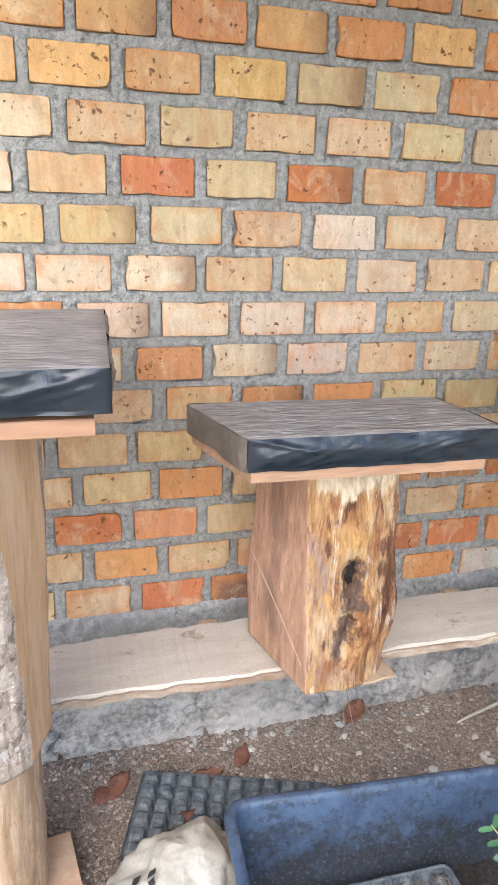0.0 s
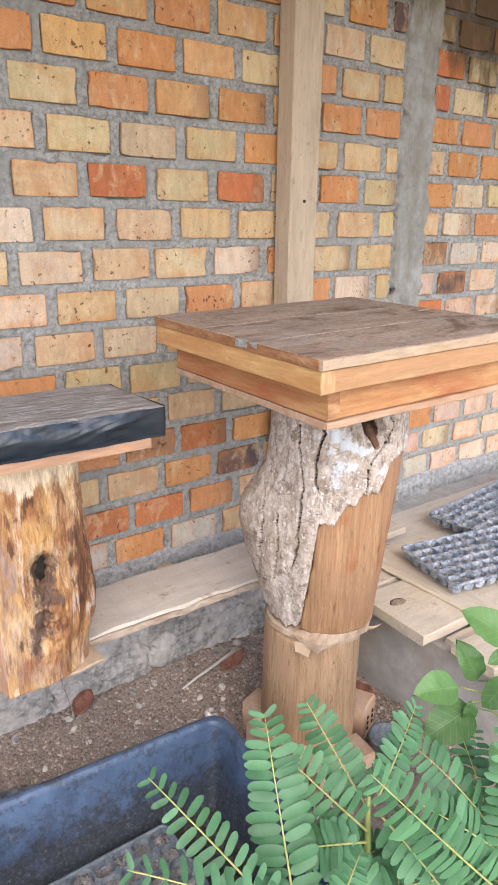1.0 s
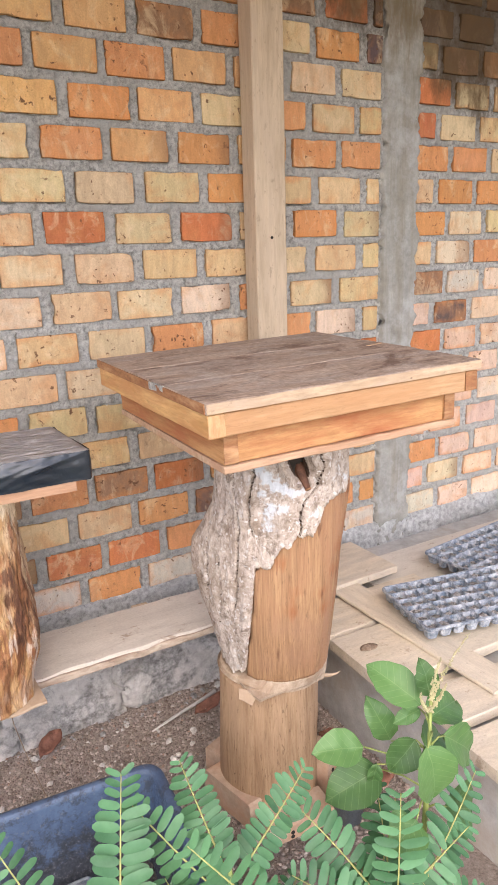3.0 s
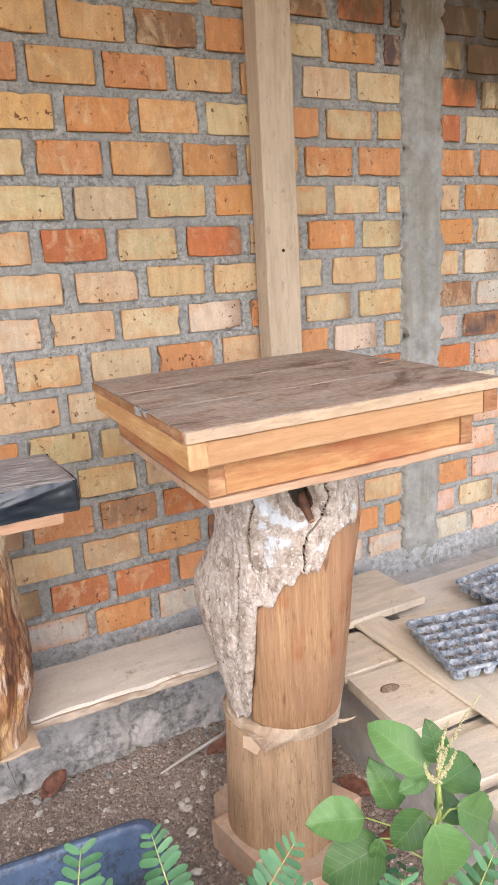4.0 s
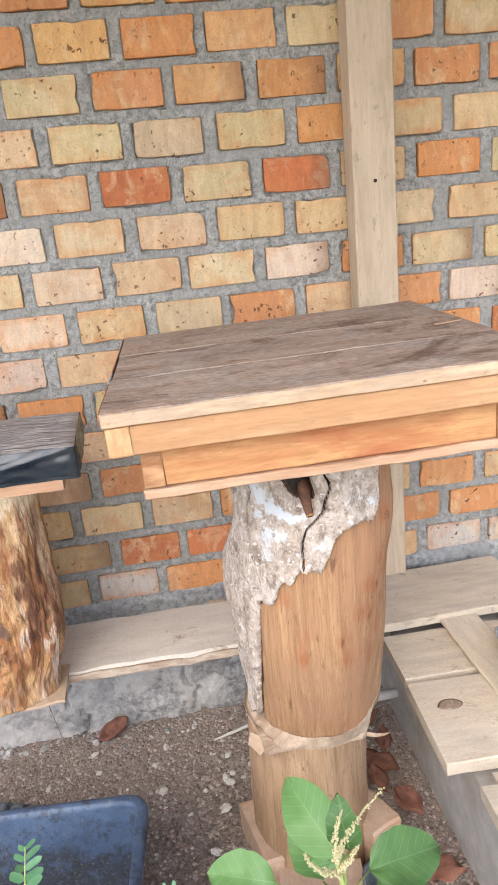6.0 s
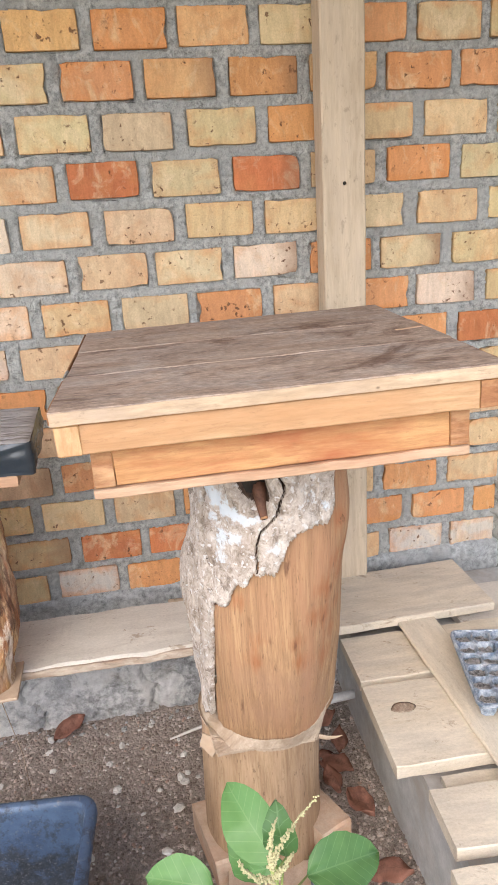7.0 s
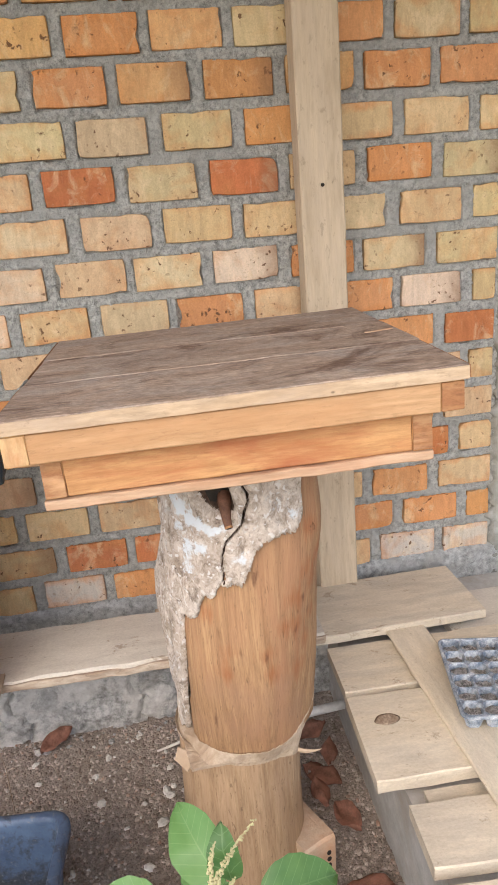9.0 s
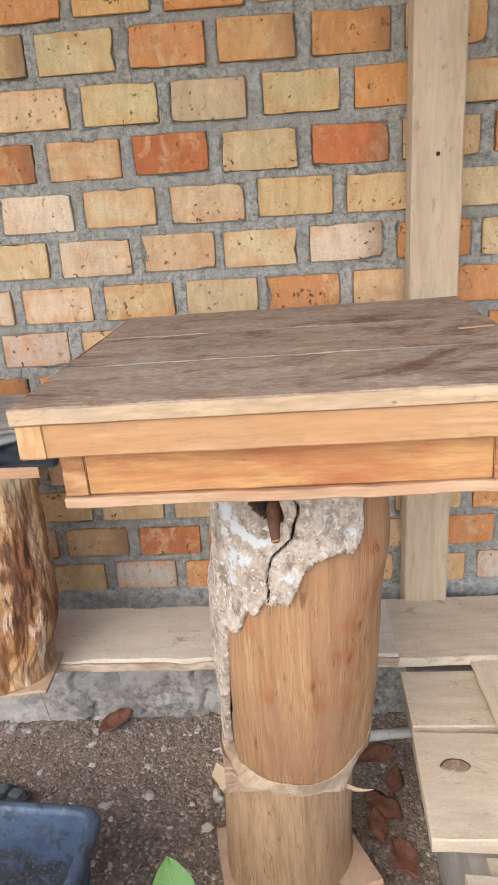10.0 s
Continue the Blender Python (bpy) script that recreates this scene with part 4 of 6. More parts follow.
def small_log(a, z, cx, cy):
    """Flat sawn side, sharp arris, rounded front, the back falling away."""
    f = (z - 0.445) / 0.6
    bulge = math.exp(-((f - 0.3) / 0.22) ** 2)
    bl = Vector((4.742 - 0.014 * bulge, 1.675 - 0.03 * f, z))
    fl = Vector((4.802 - 0.006 * f, 1.372 + 0.045 * f, z))
    fr = Vector((5.09 - 0.012 * f - 0.05 * math.exp(-(f / 0.14) ** 2), 1.345 + 0.055 * f, z))
    rt = Vector((5.08 - 0.012 * f + 0.008 * bulge - 0.035 * math.exp(-(f / 0.14) ** 2), 1.49 + 0.03 * f, z))
    rb = Vector((5.05, 1.7, z))
    u = a / (2 * math.pi)
    if u < 0.24:
        return bl.lerp(fl, u / 0.24) + Vector((0.0015 * fbm(u * 30, z * 8, 1.0), 0, 0))
    if u < 0.68:
        g = (u - 0.24) / 0.44
        p = (1 - g) ** 2 * fl + 2 * g * (1 - g) * fr + g * g * rt
    else:
        g = (u - 0.68) / 0.32
        p = (1 - g) ** 2 * rt + 2 * g * (1 - g) * rb + g * g * bl
        g = 1 - g
    c, s = math.cos(a), math.sin(a)
    hold = min(1, g * 6)
    n = 0.011 * fbm(u * 9, 0.0, z * 5) + 0.005 * fbm(u * 30, 2.0, z * 16)
    groove = -0.003 * max(0, noise.noise(Vector((u * 46, z * 4.0, 3))))
    dx, dz = p.x - 4.925, z - 0.722
    hole = -0.08 * math.exp(-(dx / 0.02) ** 2 - (dz / 0.036) ** 2) - 0.028 * math.exp(-((p.x - 4.915 - 0.15 * (z - 0.58)) / 0.022) ** 2 - ((z - 0.585) / 0.075) ** 2)
    hole *= 1 + 0.9 * noise.noise(p * 70)
    n += 0.009 * fbm(p.x * 45, 1.0, z * 45) * math.exp(-(dx / 0.05) ** 2 - ((z - 0.61) / 0.12) ** 2)
    if u > 0.68:
        hole = 0.0
    mid = Vector((4.93, 1.52, z))
    return p + (p - mid).normalized() * ((n + groove) * hold + hole)


bm = loft(log_sections(0, 0, 0.425, 1.04, small_log, 240, 150))
for f in bm.faces:
    f.normal_update()
    c = f.calc_center_median()
    if c.x < 4.742 + (1.675 - c.y) * 0.2 + 0.004 and abs(f.normal.x) > 0.7:
        f.material_index = 1
part("log", bm, [M_PEELED, M_SAWNSIDE], hive_small, "peeled log with brown streaks and a dark knot hole", smooth=True)
bm = bmesh.new()
bmesh.ops.create_uvsphere(bm, u_segments=14, v_segments=10, radius=1.0)
for v in bm.verts:
    v.co = Vector((v.co.x * 0.018, v.co.y * 0.02, v.co.z * 0.036)) * (1 + 0.8 * noise.noise(v.co * 3.1))
part("knot_hole", bm, M_HOLE, hive_small, "dark hollow in the log", pose(4.924, 1.44, 0.725, 0, 8, 0), True)
part("saw_score", tube([small_log(2 * math.pi * u, z, 0, 0) + Vector((-0.0005, -0.0001, 0)) for u, z in ((0.012, 0.7), (0.07, 0.655), (0.13, 0.598), (0.19, 0.535), (0.225, 0.495))], 0.0015, 5), M_SPLINTER, hive_small, "thin pale saw mark across the sawn side")
board("foot_board", hive_small, (4.955, 1.46, 0.421), (0.215, 0.16, 0.009), M_SPLINTER, 2, seed=4, label="thin pale board under the log", wobble=0.006)

# ---- hive on the far left of the walk ----
hive_edge = thing("log_beehive", pose(0, 0, 0), "sheet-covered wooden beehive on a log with grey bark", "beehive", "log beehives")
sheet_cover(hive_edge, ((3.66, 1.05), (4.32, 1.06), (4.365, 1.76), (3.7, 1.76)), 1.272, 1.345, 6.0)
board("base_board", hive_edge, (3.965, 1.39, 1.242), (0.66, 0.62, 0.03), M_BASEBOARD, 0, seed=22, label="fresh reddish base board")


def edge_cut(p):
    """How far a point lies beyond the saw cut of that log, which runs out towards the foot."""
    a1, a2 = radians(-62 + 24 * min(1, max(0, 1.24 - p.z) / 0.7)), radians(-6)
    r = 0.162 - 0.015 * math.exp(-((p.z - 0.62) / 0.25) ** 2)
    q1, q2 = (Vector((4.042 + r * math.cos(a), 1.3 + 1.15 * r * math.sin(a), p.z)) for a in (a1, a2))
    d = (q2 - q1).normalized()
    return (p - q1).dot(Vector((d.y, -d.x, 0)))


def edge_log(a, z, cx, cy):
    """A round log with one sawn side that faces the open."""
    r = 0.165 - 0.015 * math.exp(-((z - 0.62) / 0.25) ** 2) + 0.006 * fbm(math.cos(a) * 6, math.sin(a) * 6, z * 5)
    p = Vector((4.042 + r * math.cos(a), 1.3 + r * 1.15 * math.sin(a), z))
    for k in range(3):
        p = p - Vector((0.95, -0.25, 0)) * max(0, edge_cut(p))
    return p


bm = loft(log_sections(0, 0, 0.52, 1.228, edge_log, 220, 90))
bmesh.ops.recalc_face_normals(bm, faces=bm.faces)
for f in bm.faces:
    if edge_cut(f.calc_center_median()) > -0.0008:
        f.material_index = 1
part("log", bm, [M_BARK, M_TAN], hive_edge, "log with grey bark and one sawn side", smooth=True)
bm = loft(log_sections(0, 0, 0.0, 0.525, lambda a, z, cx, cy: Vector((4.022 + (0.142 + 0.004 * fbm(a * 3, z * 6, 2)) * math.cos(a), 1.3 + 0.17 * math.sin(a), z)), 56, 30))
part("lower_log", bm, M_RIVEN, hive_edge, "bare lower log", smooth=True)
board("foot_block", hive_edge, (4.17, 1.32, 0.05), (0.11, 0.16, 0.1), M_BLOCK, 8, seed=2, label="clay block at the foot")

# ---- the main hive on its tall log ----
hive = thing("log_beehive", pose(5.699, 1.206, 1.152, 0, -1.0, -1.6), "square wooden beehive box with weathered lid on a tall log", "beehive", "log beehives")
for y, w, x, seed, lab in ((-0.241, 0.229, 0.0, 1, ""), (-0.0115, 0.229, 0.004, 2, ""), (0.2265, 0.246, 0.002, 3, "")):
    top = part("lid_plank", board_mesh((0.722, w, 0.023), 24, 0.002, 0.0016, seed), M_WEATHERED, hive, "greyed lid plank", pose(x, y, 0.149))
bm = board_mesh((0.721, 0.003, 0.021), 40, 0.0008, 0.0008, 5)
part("lid_front_edge", bm, M_LIDEDGE, hive, "pale freshly cut front edge of the lid", pose(0, -0.357, 0.1485))
for x, s in ((-0.363, 6), (0.365, 7)):
    part("lid_side_edge", board_mesh((0.69, 0.003, 0.021), 30, 0.0008, 0.001, s), M_ENDGRAIN, hive, "reddish end grain of the lid planks", pose(x, -0.004, 0.1485, 0, 0, 90))
# upper rim: side boards run through, front and back boards between them
for x, s in ((-0.339, 11), (0.337, 12)):
    board("rim_side", hive, (x, -0.004, 0.1115), (0.69, 0.038, 0.05), M_GOLD, 90, seed=s)
board("rim_front", hive, (-0.001, -0.335, 0.1115), (0.636, 0.03, 0.049), M_FRESH, 0, seed=13)
board("rim_back", hive, (-0.001, 0.325, 0.1115), (0.636, 0.03, 0.049), M_FRESH, 0, seed=14)
for x, s in ((-0.297, 15), (0.297, 16)):
    board("box_side", hive, (x, -0.004, 0.0515), (0.633, 0.034, 0.068), M_BOXWOOD, 90, seed=s)
board("box_front", hive, (0, -0.305, 0.0515), (0.558, 0.03, 0.068), M_BOXWOOD, 0, seed=17)
board("box_back", hive, (0, 0.297, 0.0515), (0.558, 0.03, 0.066), M_FRESH, 0, seed=18)
board("bottom_board", hive, (0, -0.004, 0.008), (0.63, 0.645, 0.016), M_PALE, 0, seed=19, label="rough pale bottom board", wobble=0.003, cuts=40)
for x, y, z, w, h in ((-0.339, -0.3505, 0.1115, 0.036, 0.047), (0.337, -0.3505, 0.1115, 0.036, 0.047), (-0.297, -0.3225, 0.052, 0.032, 0.064), (0.297, -0.3225, 0.052, 0.032, 0.064)):
    pale = x < -0.33
    part("end_grain", board_mesh((w, 0.003, h), 4, 0.0008, 0.001, x + z), M_SAPWOOD if pale else M_ENDGRAIN, hive, "yellow sapwood end of a side board" if pale else "brown end grain of a side board", pose(x, y, z))
bm = board_mesh((0.085, 0.004, 0.018), 10, 0.001, 0.004, 31)
part("cement_smear", bm, M_MORTAR, hive, "grey cement smear on the lid edge", pose(-0.363, -0.1, 0.152, 0, 0, 90))
part("lid_chip", board_mesh((0.06, 0.006, 0.003), 5, 0.0006, 0.001, 3), M_PALE, hive, "pale chip along the lid joint", pose(0.325, 0.0, 0.1615, 0, 0, 10))

# ---- the tall log ----
LOG_F, LOG_R = Vector((-0.135, -0.991, 0)), Vector((0.991, -0.135, 0))


def wrap(d):
    return (d + 180) % 360 - 180


def log_axis(z):
    f = (z - 0.43) / 0.72
    return Vector((5.691 + 0.022 * f, 1.2 - 0.034 * f, z))


def log_radius(deg, z):
    f = (z - 0.43) / 0.72
    r = 0.146 + 0.012 * f + 0.006 * math.sin(f * 5)
    lobe = float(np.interp(z, (0.43, 0.47, 0.55, 0.64, 0.72, 0.79, 0.85, 0.91, 0.98, 1.16), (0.012, 0.022, 0.06, 0.102, 0.127, 0.12, 0.085, 0.058, 0.05, 0.046)))
    r += lobe * math.exp(-(wrap(deg + 146) / 38) ** 2)
    r -= 0.012 * math.exp(-(wrap(deg - 56) / 20) ** 2) * max(0.0, min(1.0, (0.9 - z) / 0.35))
    r += 0.016 * math.exp(-(wrap(deg - 75) / 28) ** 2 - ((z - 0.97) / 0.1) ** 2)
    r -= 0.03 * math.exp(-(wrap(deg + 12) / 6) ** 2 - ((z - 1.105) / 0.045) ** 2)
    a = radians(deg)
    return r + 0.004 * fbm(math.cos(a) * 2.5, math.sin(a) * 2.5, z * 3)


def bark_edge(deg):
    """The height above which the front of the log still has bark."""
    pts = ((-70, 0.47), (-62, 0.49), (-57, 0.62), (-53, 0.8), (-52, 0.808), (-38, 0.806), (-34, 0.835), (-29, 0.862), (-20, 0.868), (-15, 0.9), (-12, 0.895), (1, 0.892), (5, 0.93), (10, 0.962), (18, 0.985), (38, 0.985), (46, 1.01), (47, 1.3))
    d = wrap(deg)
    if d < -70 and d > -176:
        return 0.47 + 0.02 * noise.noise(Vector((d * 0.1, 0, 0)))
    if d >= 47 or d <= -176:
        return 2.0
    for (a, za), (b, zb) in zip(pts, pts[1:]):
        if a <= d <= b:
            return za + (zb - za) * (d - a) / (b - a)
    return 2.0


def log_point(deg, z, extra=0.0):
    a = radians(deg)
    return log_axis(z) + (log_radius(deg, z) + extra) * (math.sin(a) * LOG_R + math.cos(a) * LOG_F)


tall_log = thing("log_stand", pose(0, 0, 0), "tall log with half its grey bark peeled away to brown wood", "log")
NA, NZ, Z0, Z1 = 640, 280, 0.425, 1.153
# long splits in the bark: (degrees round the log, height)
CRACKS = (((-84, 1.06), (-82, 1.0), (-75, 0.94), (-71.5, 0.85), (-71, 0.72), (-74, 0.66)), ((-118, 0.96), (-114, 0.89), (-110, 0.81), (-108, 0.73), (-112, 0.65), (-119, 0.56)),
          ((6, 1.14), (3, 1.12), (5, 1.07), (2, 1.02), (-5, 1.0), (-10, 0.985), (-13, 0.95), (-12, 0.9)), ((-95, 0.8), (-92, 0.7), (-94, 0.6)), ((-140, 1.0), (-138, 0.85), (-143, 0.7)), ((-60, 1.12), (-57, 1.05), (-62, 0.97), (-58, 0.9)))
core = []
for j in range(91):
    z = 0.462 + (Z1 - 0.462) * j / 90
    core.append([log_point(360 * i / 120, z, 0.0012 * fbm(i * 0.7, z * 3, 1.0) - (0.03 if z > bark_edge(360 * i / 120) + (0.035 if wrap(3.0 * i) > -64 else -0.03) else 0.0)) for i in range(120)])
part("core", loft(core), M_BARE, tall_log, "bare brown wood", smooth=True)
bm = bmesh.new()
grid, split = {}, {}


def bark_vertex(i, j):
    i %= NA
    if (i, j) not in grid:
        deg, z = 360 * i / NA, Z0 + (Z1 - Z0) * j / NZ
        a = radians(deg)
        c, s = math.cos(a), math.sin(a)
        ridge = 0.006 * fbm(c * 4, s * 4, z * 9, 2) + 0.0015 * fbm(c * 14, s * 14, z * 60) - 0.002 * abs(noise.noise(Vector((c * 7, s * 7, z * 8 + 4)))) + 0.0009 * fbm(c * 45, s * 45, z * 260, 2)
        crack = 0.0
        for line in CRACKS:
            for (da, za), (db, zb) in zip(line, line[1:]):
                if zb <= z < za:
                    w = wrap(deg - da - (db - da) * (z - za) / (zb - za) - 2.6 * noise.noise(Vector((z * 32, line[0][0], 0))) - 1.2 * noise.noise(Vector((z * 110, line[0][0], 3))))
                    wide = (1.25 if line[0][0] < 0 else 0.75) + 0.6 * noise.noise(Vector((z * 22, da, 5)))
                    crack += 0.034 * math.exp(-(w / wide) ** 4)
        knot = 0.016 * math.exp(-(wrap(deg - 8) / 7) ** 2 - ((z - 1.075) / 0.05) ** 2) + 0.012 * math.exp(-(wrap(deg + 26) / 7) ** 2 - ((z - 1.09) / 0.05) ** 2)
        crack += 0.04 * math.exp(-((wrap(deg + 16) + 150 * (z - 1.085)) / 9) ** 4 - ((z - 1.1) / 0.058) ** 4)
        curl = 0.01 * math.exp(-((abs(wrap(deg + 16) + 150 * (z - 1.085)) - 13) / 4) ** 2) * max(0.0, 1 - abs(z - 1.09) / 0.07) * (1 + 0.8 * noise.noise(Vector((deg * 0.2, z * 50, 6))))
        grid[i, j] = bm.verts.new(log_point(deg, z, 0.013 + ridge - min(crack, 0.04) + knot + curl))
        split[grid[i, j]] = crack
    return grid[i, j]


for i in range(NA):
    deg = 360 * (i + 0.5) / NA
    edge = bark_edge(deg)
    for j in range(NZ):
        z = Z0 + (Z1 - Z0) * (j + 0.5) / NZ
        if z > edge + 0.01 * noise.noise(Vector((deg * 0.25, z * 25, 4))) + 0.007 * noise.noise(Vector((deg * 0.9, z * 80, 8))):
            f = bm.faces.new((bark_vertex(i, j), bark_vertex(i + 1, j), bark_vertex(i + 1, j + 1), bark_vertex(i, j + 1)))
            # faces down in a crack get the tone darkened for shade
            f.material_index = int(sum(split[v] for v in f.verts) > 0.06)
rim = bmesh.ops.extrude_edge_only(bm, edges=[e for e in bm.edges if e.is_boundary])
for v in [g for g in rim["geom"] if isinstance(g, bmesh.types.BMVert)]:
    c = log_axis(v.co.z)
    v.co = c + (v.co - c) * 0.93
part("bark", bm, [M_BARK, M_CRACKSHADE], tall_log, "cracked grey bark with pale lichen", smooth=True)


pts = [log_point(-14, 1.07, -0.02), log_point(-11.5, 1.053, -0.007), log_point(-9, 1.035, 0.006), log_point(-7, 1.018, 0.015)]
bm = tube(pts, [0.017, 0.0125, 0.0092, 0.0072], 14)
part("entrance_tube", bm, M_RESIN, tall_log, "dark brown resin entrance tube of the bees", smooth=True)
tip = pts[-1] + (pts[-1] - pts[-2]).normalized() * 0.0015
bm = tube([tip - (pts[-1] - pts[-2]) * 0.2, tip], [0.0078, 0.0074], 14)
part("tube_mouth", bm, M_ENDGRAIN, tall_log, "orange wax mouth of the tube", smooth=True)
bm = tube([tip, tip + (pts[-1] - pts[-2]).normalized() * 0.0008], [0.0055, 0.0052], 12)
part("tube_opening", bm, M_HOLE, tall_log, "dark opening of the tube")
bm = bmesh.new()
bmesh.ops.create_uvsphere(bm, u_segments=14, v_segments=10, radius=1.0)
for v in bm.verts:
    v.co = Vector((v.co.x * 0.03, v.co.y * 0.018, v.co.z * 0.06)) * (1 + 0.7 * noise.noise(v.co * 2.2))
part("entrance_hollow", bm, M_HOLE, tall_log, "dark hollow in the bark", Matrix.Translation(log_point(-19, 1.105, -0.017)) @ pose(0, 0, 0, 0, 22, 0), True)
bm = bmesh.new()
bmesh.ops.create_uvsphere(bm, u_segments=16, v_segments=10, radius=1.0)
for v in bm.verts:
    v.co = Vector((v.co.x * 0.016, v.co.y * 0.014, v.co.z * 0.022)) * (1 + 0.4 * noise.noise(v.co * 2.5))
part("branch_knot", bm, M_REDKNOT, tall_log, "reddish knot in the bare wood", Matrix.Translation(log_point(60, 0.965, -0.013)), True)

# rusty streaks and dark flecks on the bare side: (degrees round the log, height)
bt = M_BARE.node_tree
bp = bt.nodes["Principled BSDF"]
bare = bp.inputs["Base Color"].links[0].from_socket
bv, bs = coords(bt, (1, 1, 1)), coords(bt, (1, 1, 0.12))
BROWN = ((-38, 0.52), (-20, 0.55), (0, 0.53), (20, 0.55), (42, 0.55), (0, 0.61), (-26, 0.63), (28, 0.62))
RUST = ((52, 0.88), (60, 0.84), (50, 0.81), (64, 0.77), (45, 0.76), (57, 0.71), (38, 0.83), (32, 0.77), (68, 0.9), (15, 0.72), (20, 0.67), (-8, 0.73), (-14, 0.68), (46, 0.65), (-30, 0.82), (58, 0.97))
FLECK = ((11, 0.925), (10, 0.91), (8.5, 0.895), (52, 0.87), (68, 0.865), (15, 0.715), (-10, 0.69), (-4, 0.73), (42, 0.75), (39, 0.72), (58, 0.78), (50, 0.82), (44, 0.79), (-20, 0.78), (-28, 0.55), (24, 0.56))
for places, r, tone, wob, reach, edge, amount in ((BROWN, 0.05, (0.33, 0.19, 0.115), 18.0, 0.16, 0.06, 0.55), (RUST, 0.03, (0.29, 0.105, 0.04), 30.0, 0.16, 0.035, 0.7)):
    bare = spots(bt, bv, bare, [(tuple(log_point(d, z)), r) for d, z in places], tone, wob, reach, edge, amount, bs)
SQUAT = Vector((1, 1, 0.3))
bare = spots(bt, coords(bt, tuple(SQUAT)), bare, [(tuple(log_point(d, z) * SQUAT), 0.002 + 0.0012 * (k % 3)) for k, (d, z) in enumerate(FLECK)], (0.1, 0.045, 0.025), 90.0, 0.02, 0.004, 0.8)
bt.links.new(bare, bp.inputs["Base Color"])

# torn ring of pale wood between the logs: a rough saw cut with a square corner, a bevel above it and a splinter at its end
PLATE = ((5.53, 1.14), (5.54, 1.06), (5.81, 1.098))
LOW_C = Vector((5.66, 1.213, 0))


def plate_reach(deg):
    """How far the cut reaches from the middle of the lower log."""
    a = radians(deg)
    d = math.sin(a) * LOG_R + math.cos(a) * LOG_F
    best = 0.5
    for (ax, ay), (bx, by) in zip(PLATE, PLATE[1:]):
        ex, ey = bx - ax, by - ay
        den = d.x * ey - d.y * ex
        t = ((ax - LOW_C.x) * ey - (ay - LOW_C.y) * ex) / den if abs(den) > 1e-6 else -1
        if t > 0:
            best = min(best, t)
    fade = max(0.0, min(1.0, (wrap(deg) + 68) / 14, (64 - wrap(deg)) / 14))
    return 0.143 + max(0.003, (best - 0.143) * fade) + 0.003 * noise.noise(Vector((deg * 0.3, 1, 0))) * fade + 0.0018 * noise.noise(Vector((deg * 1.3, 4, 0)))


secs = []
for step in range(6):
    ring = []
    for i in range(240):
        deg = 360 * i / 240
        w = wrap(deg)
        a = radians(deg)
        d = math.sin(a) * LOG_R + math.cos(a) * LOG_F
        top = 0.462 + (0.045 if w > 0 else 0.012) * min(1, abs(w) / 85) ** 2.5
        plane = 0.44 - 0.15 * (LOW_C.x + d.x * 0.17 - 5.527) + 0.002 * noise.noise(Vector((deg * 0.4, 0, 2)))
        tuck = 0.03 * max(0.0, min(1.0, (-46 - w) / 14))
        inner, outer = log_point(deg, top, 0.0015 - tuck), LOW_C + d * plate_reach(deg)
        hide = max(0.0, min(1.0, (-44 - w) / 14, 1.0)) if w < 0 else max(0.0, min(1.0, (w - 92) / 14))
        inner = inner.lerp(LOW_C + d * 0.138 + Vector((0, 0, plane + 0.01)), hide)
        if step == 0:
            q = log_point(deg, top + 0.004, -0.004 - tuck).lerp(LOW_C + d * 0.13 + Vector((0, 0, plane + 0.012)), hide)
        elif step < 4:
            f = (0.02, 0.45, 1.0)[step - 1]
            q = inner.lerp(Vector((outer.x, outer.y, plane + 0.007)), f) + Vector((0, 0, (-0.008, -0.012, 0)[step - 1] * (step == 2) + 0.003 * noise.noise(Vector((deg * 0.5, step, 7)))))
        else:
            q = Vector((outer.x, outer.y, plane)) if step == 4 else LOW_C + d * 0.135 + Vector((0, 0, plane - 0.004))
        ring.append(q)
    secs.append(ring)
part("torn_ring", loft(secs), M_TORN, tall_log, "torn pale splinters between the upper and lower log")
part("splinter", tube([(5.77, 1.115, 0.402), (5.8, 1.103, 0.398), (5.82, 1.1, 0.398), (5.836, 1.1, 0.4)], [0.007, 0.005, 0.003, 0.0008], 5), M_SPLINTER, tall_log, "thin pale splinter")
part("wood_chip", board_mesh((0.042, 0.036, 0.005), 10, 0.0015, 0.014, 9), M_SPLINTER, tall_log, "loose pale chip of wood", pose(5.53, 1.105, 0.434, 55, 10, -40))
low = []
for j in range(41):
    z = 0.43 * j / 40
    c = Vector((5.652 + 0.008 * j / 40, 1.213, z))
    low.append([c + (0.142 + 0.005 * (1 - j / 40) + 0.003 * fbm(math.cos(a) * 3, math.sin(a) * 3, z * 4)) * Vector((math.cos(a), math.sin(a), 0)) for a in (2 * math.pi * k / 96 for k in range(96))])
part("lower_log", loft(low), M_LOWLOG, tall_log, "bare lower log", smooth=True)


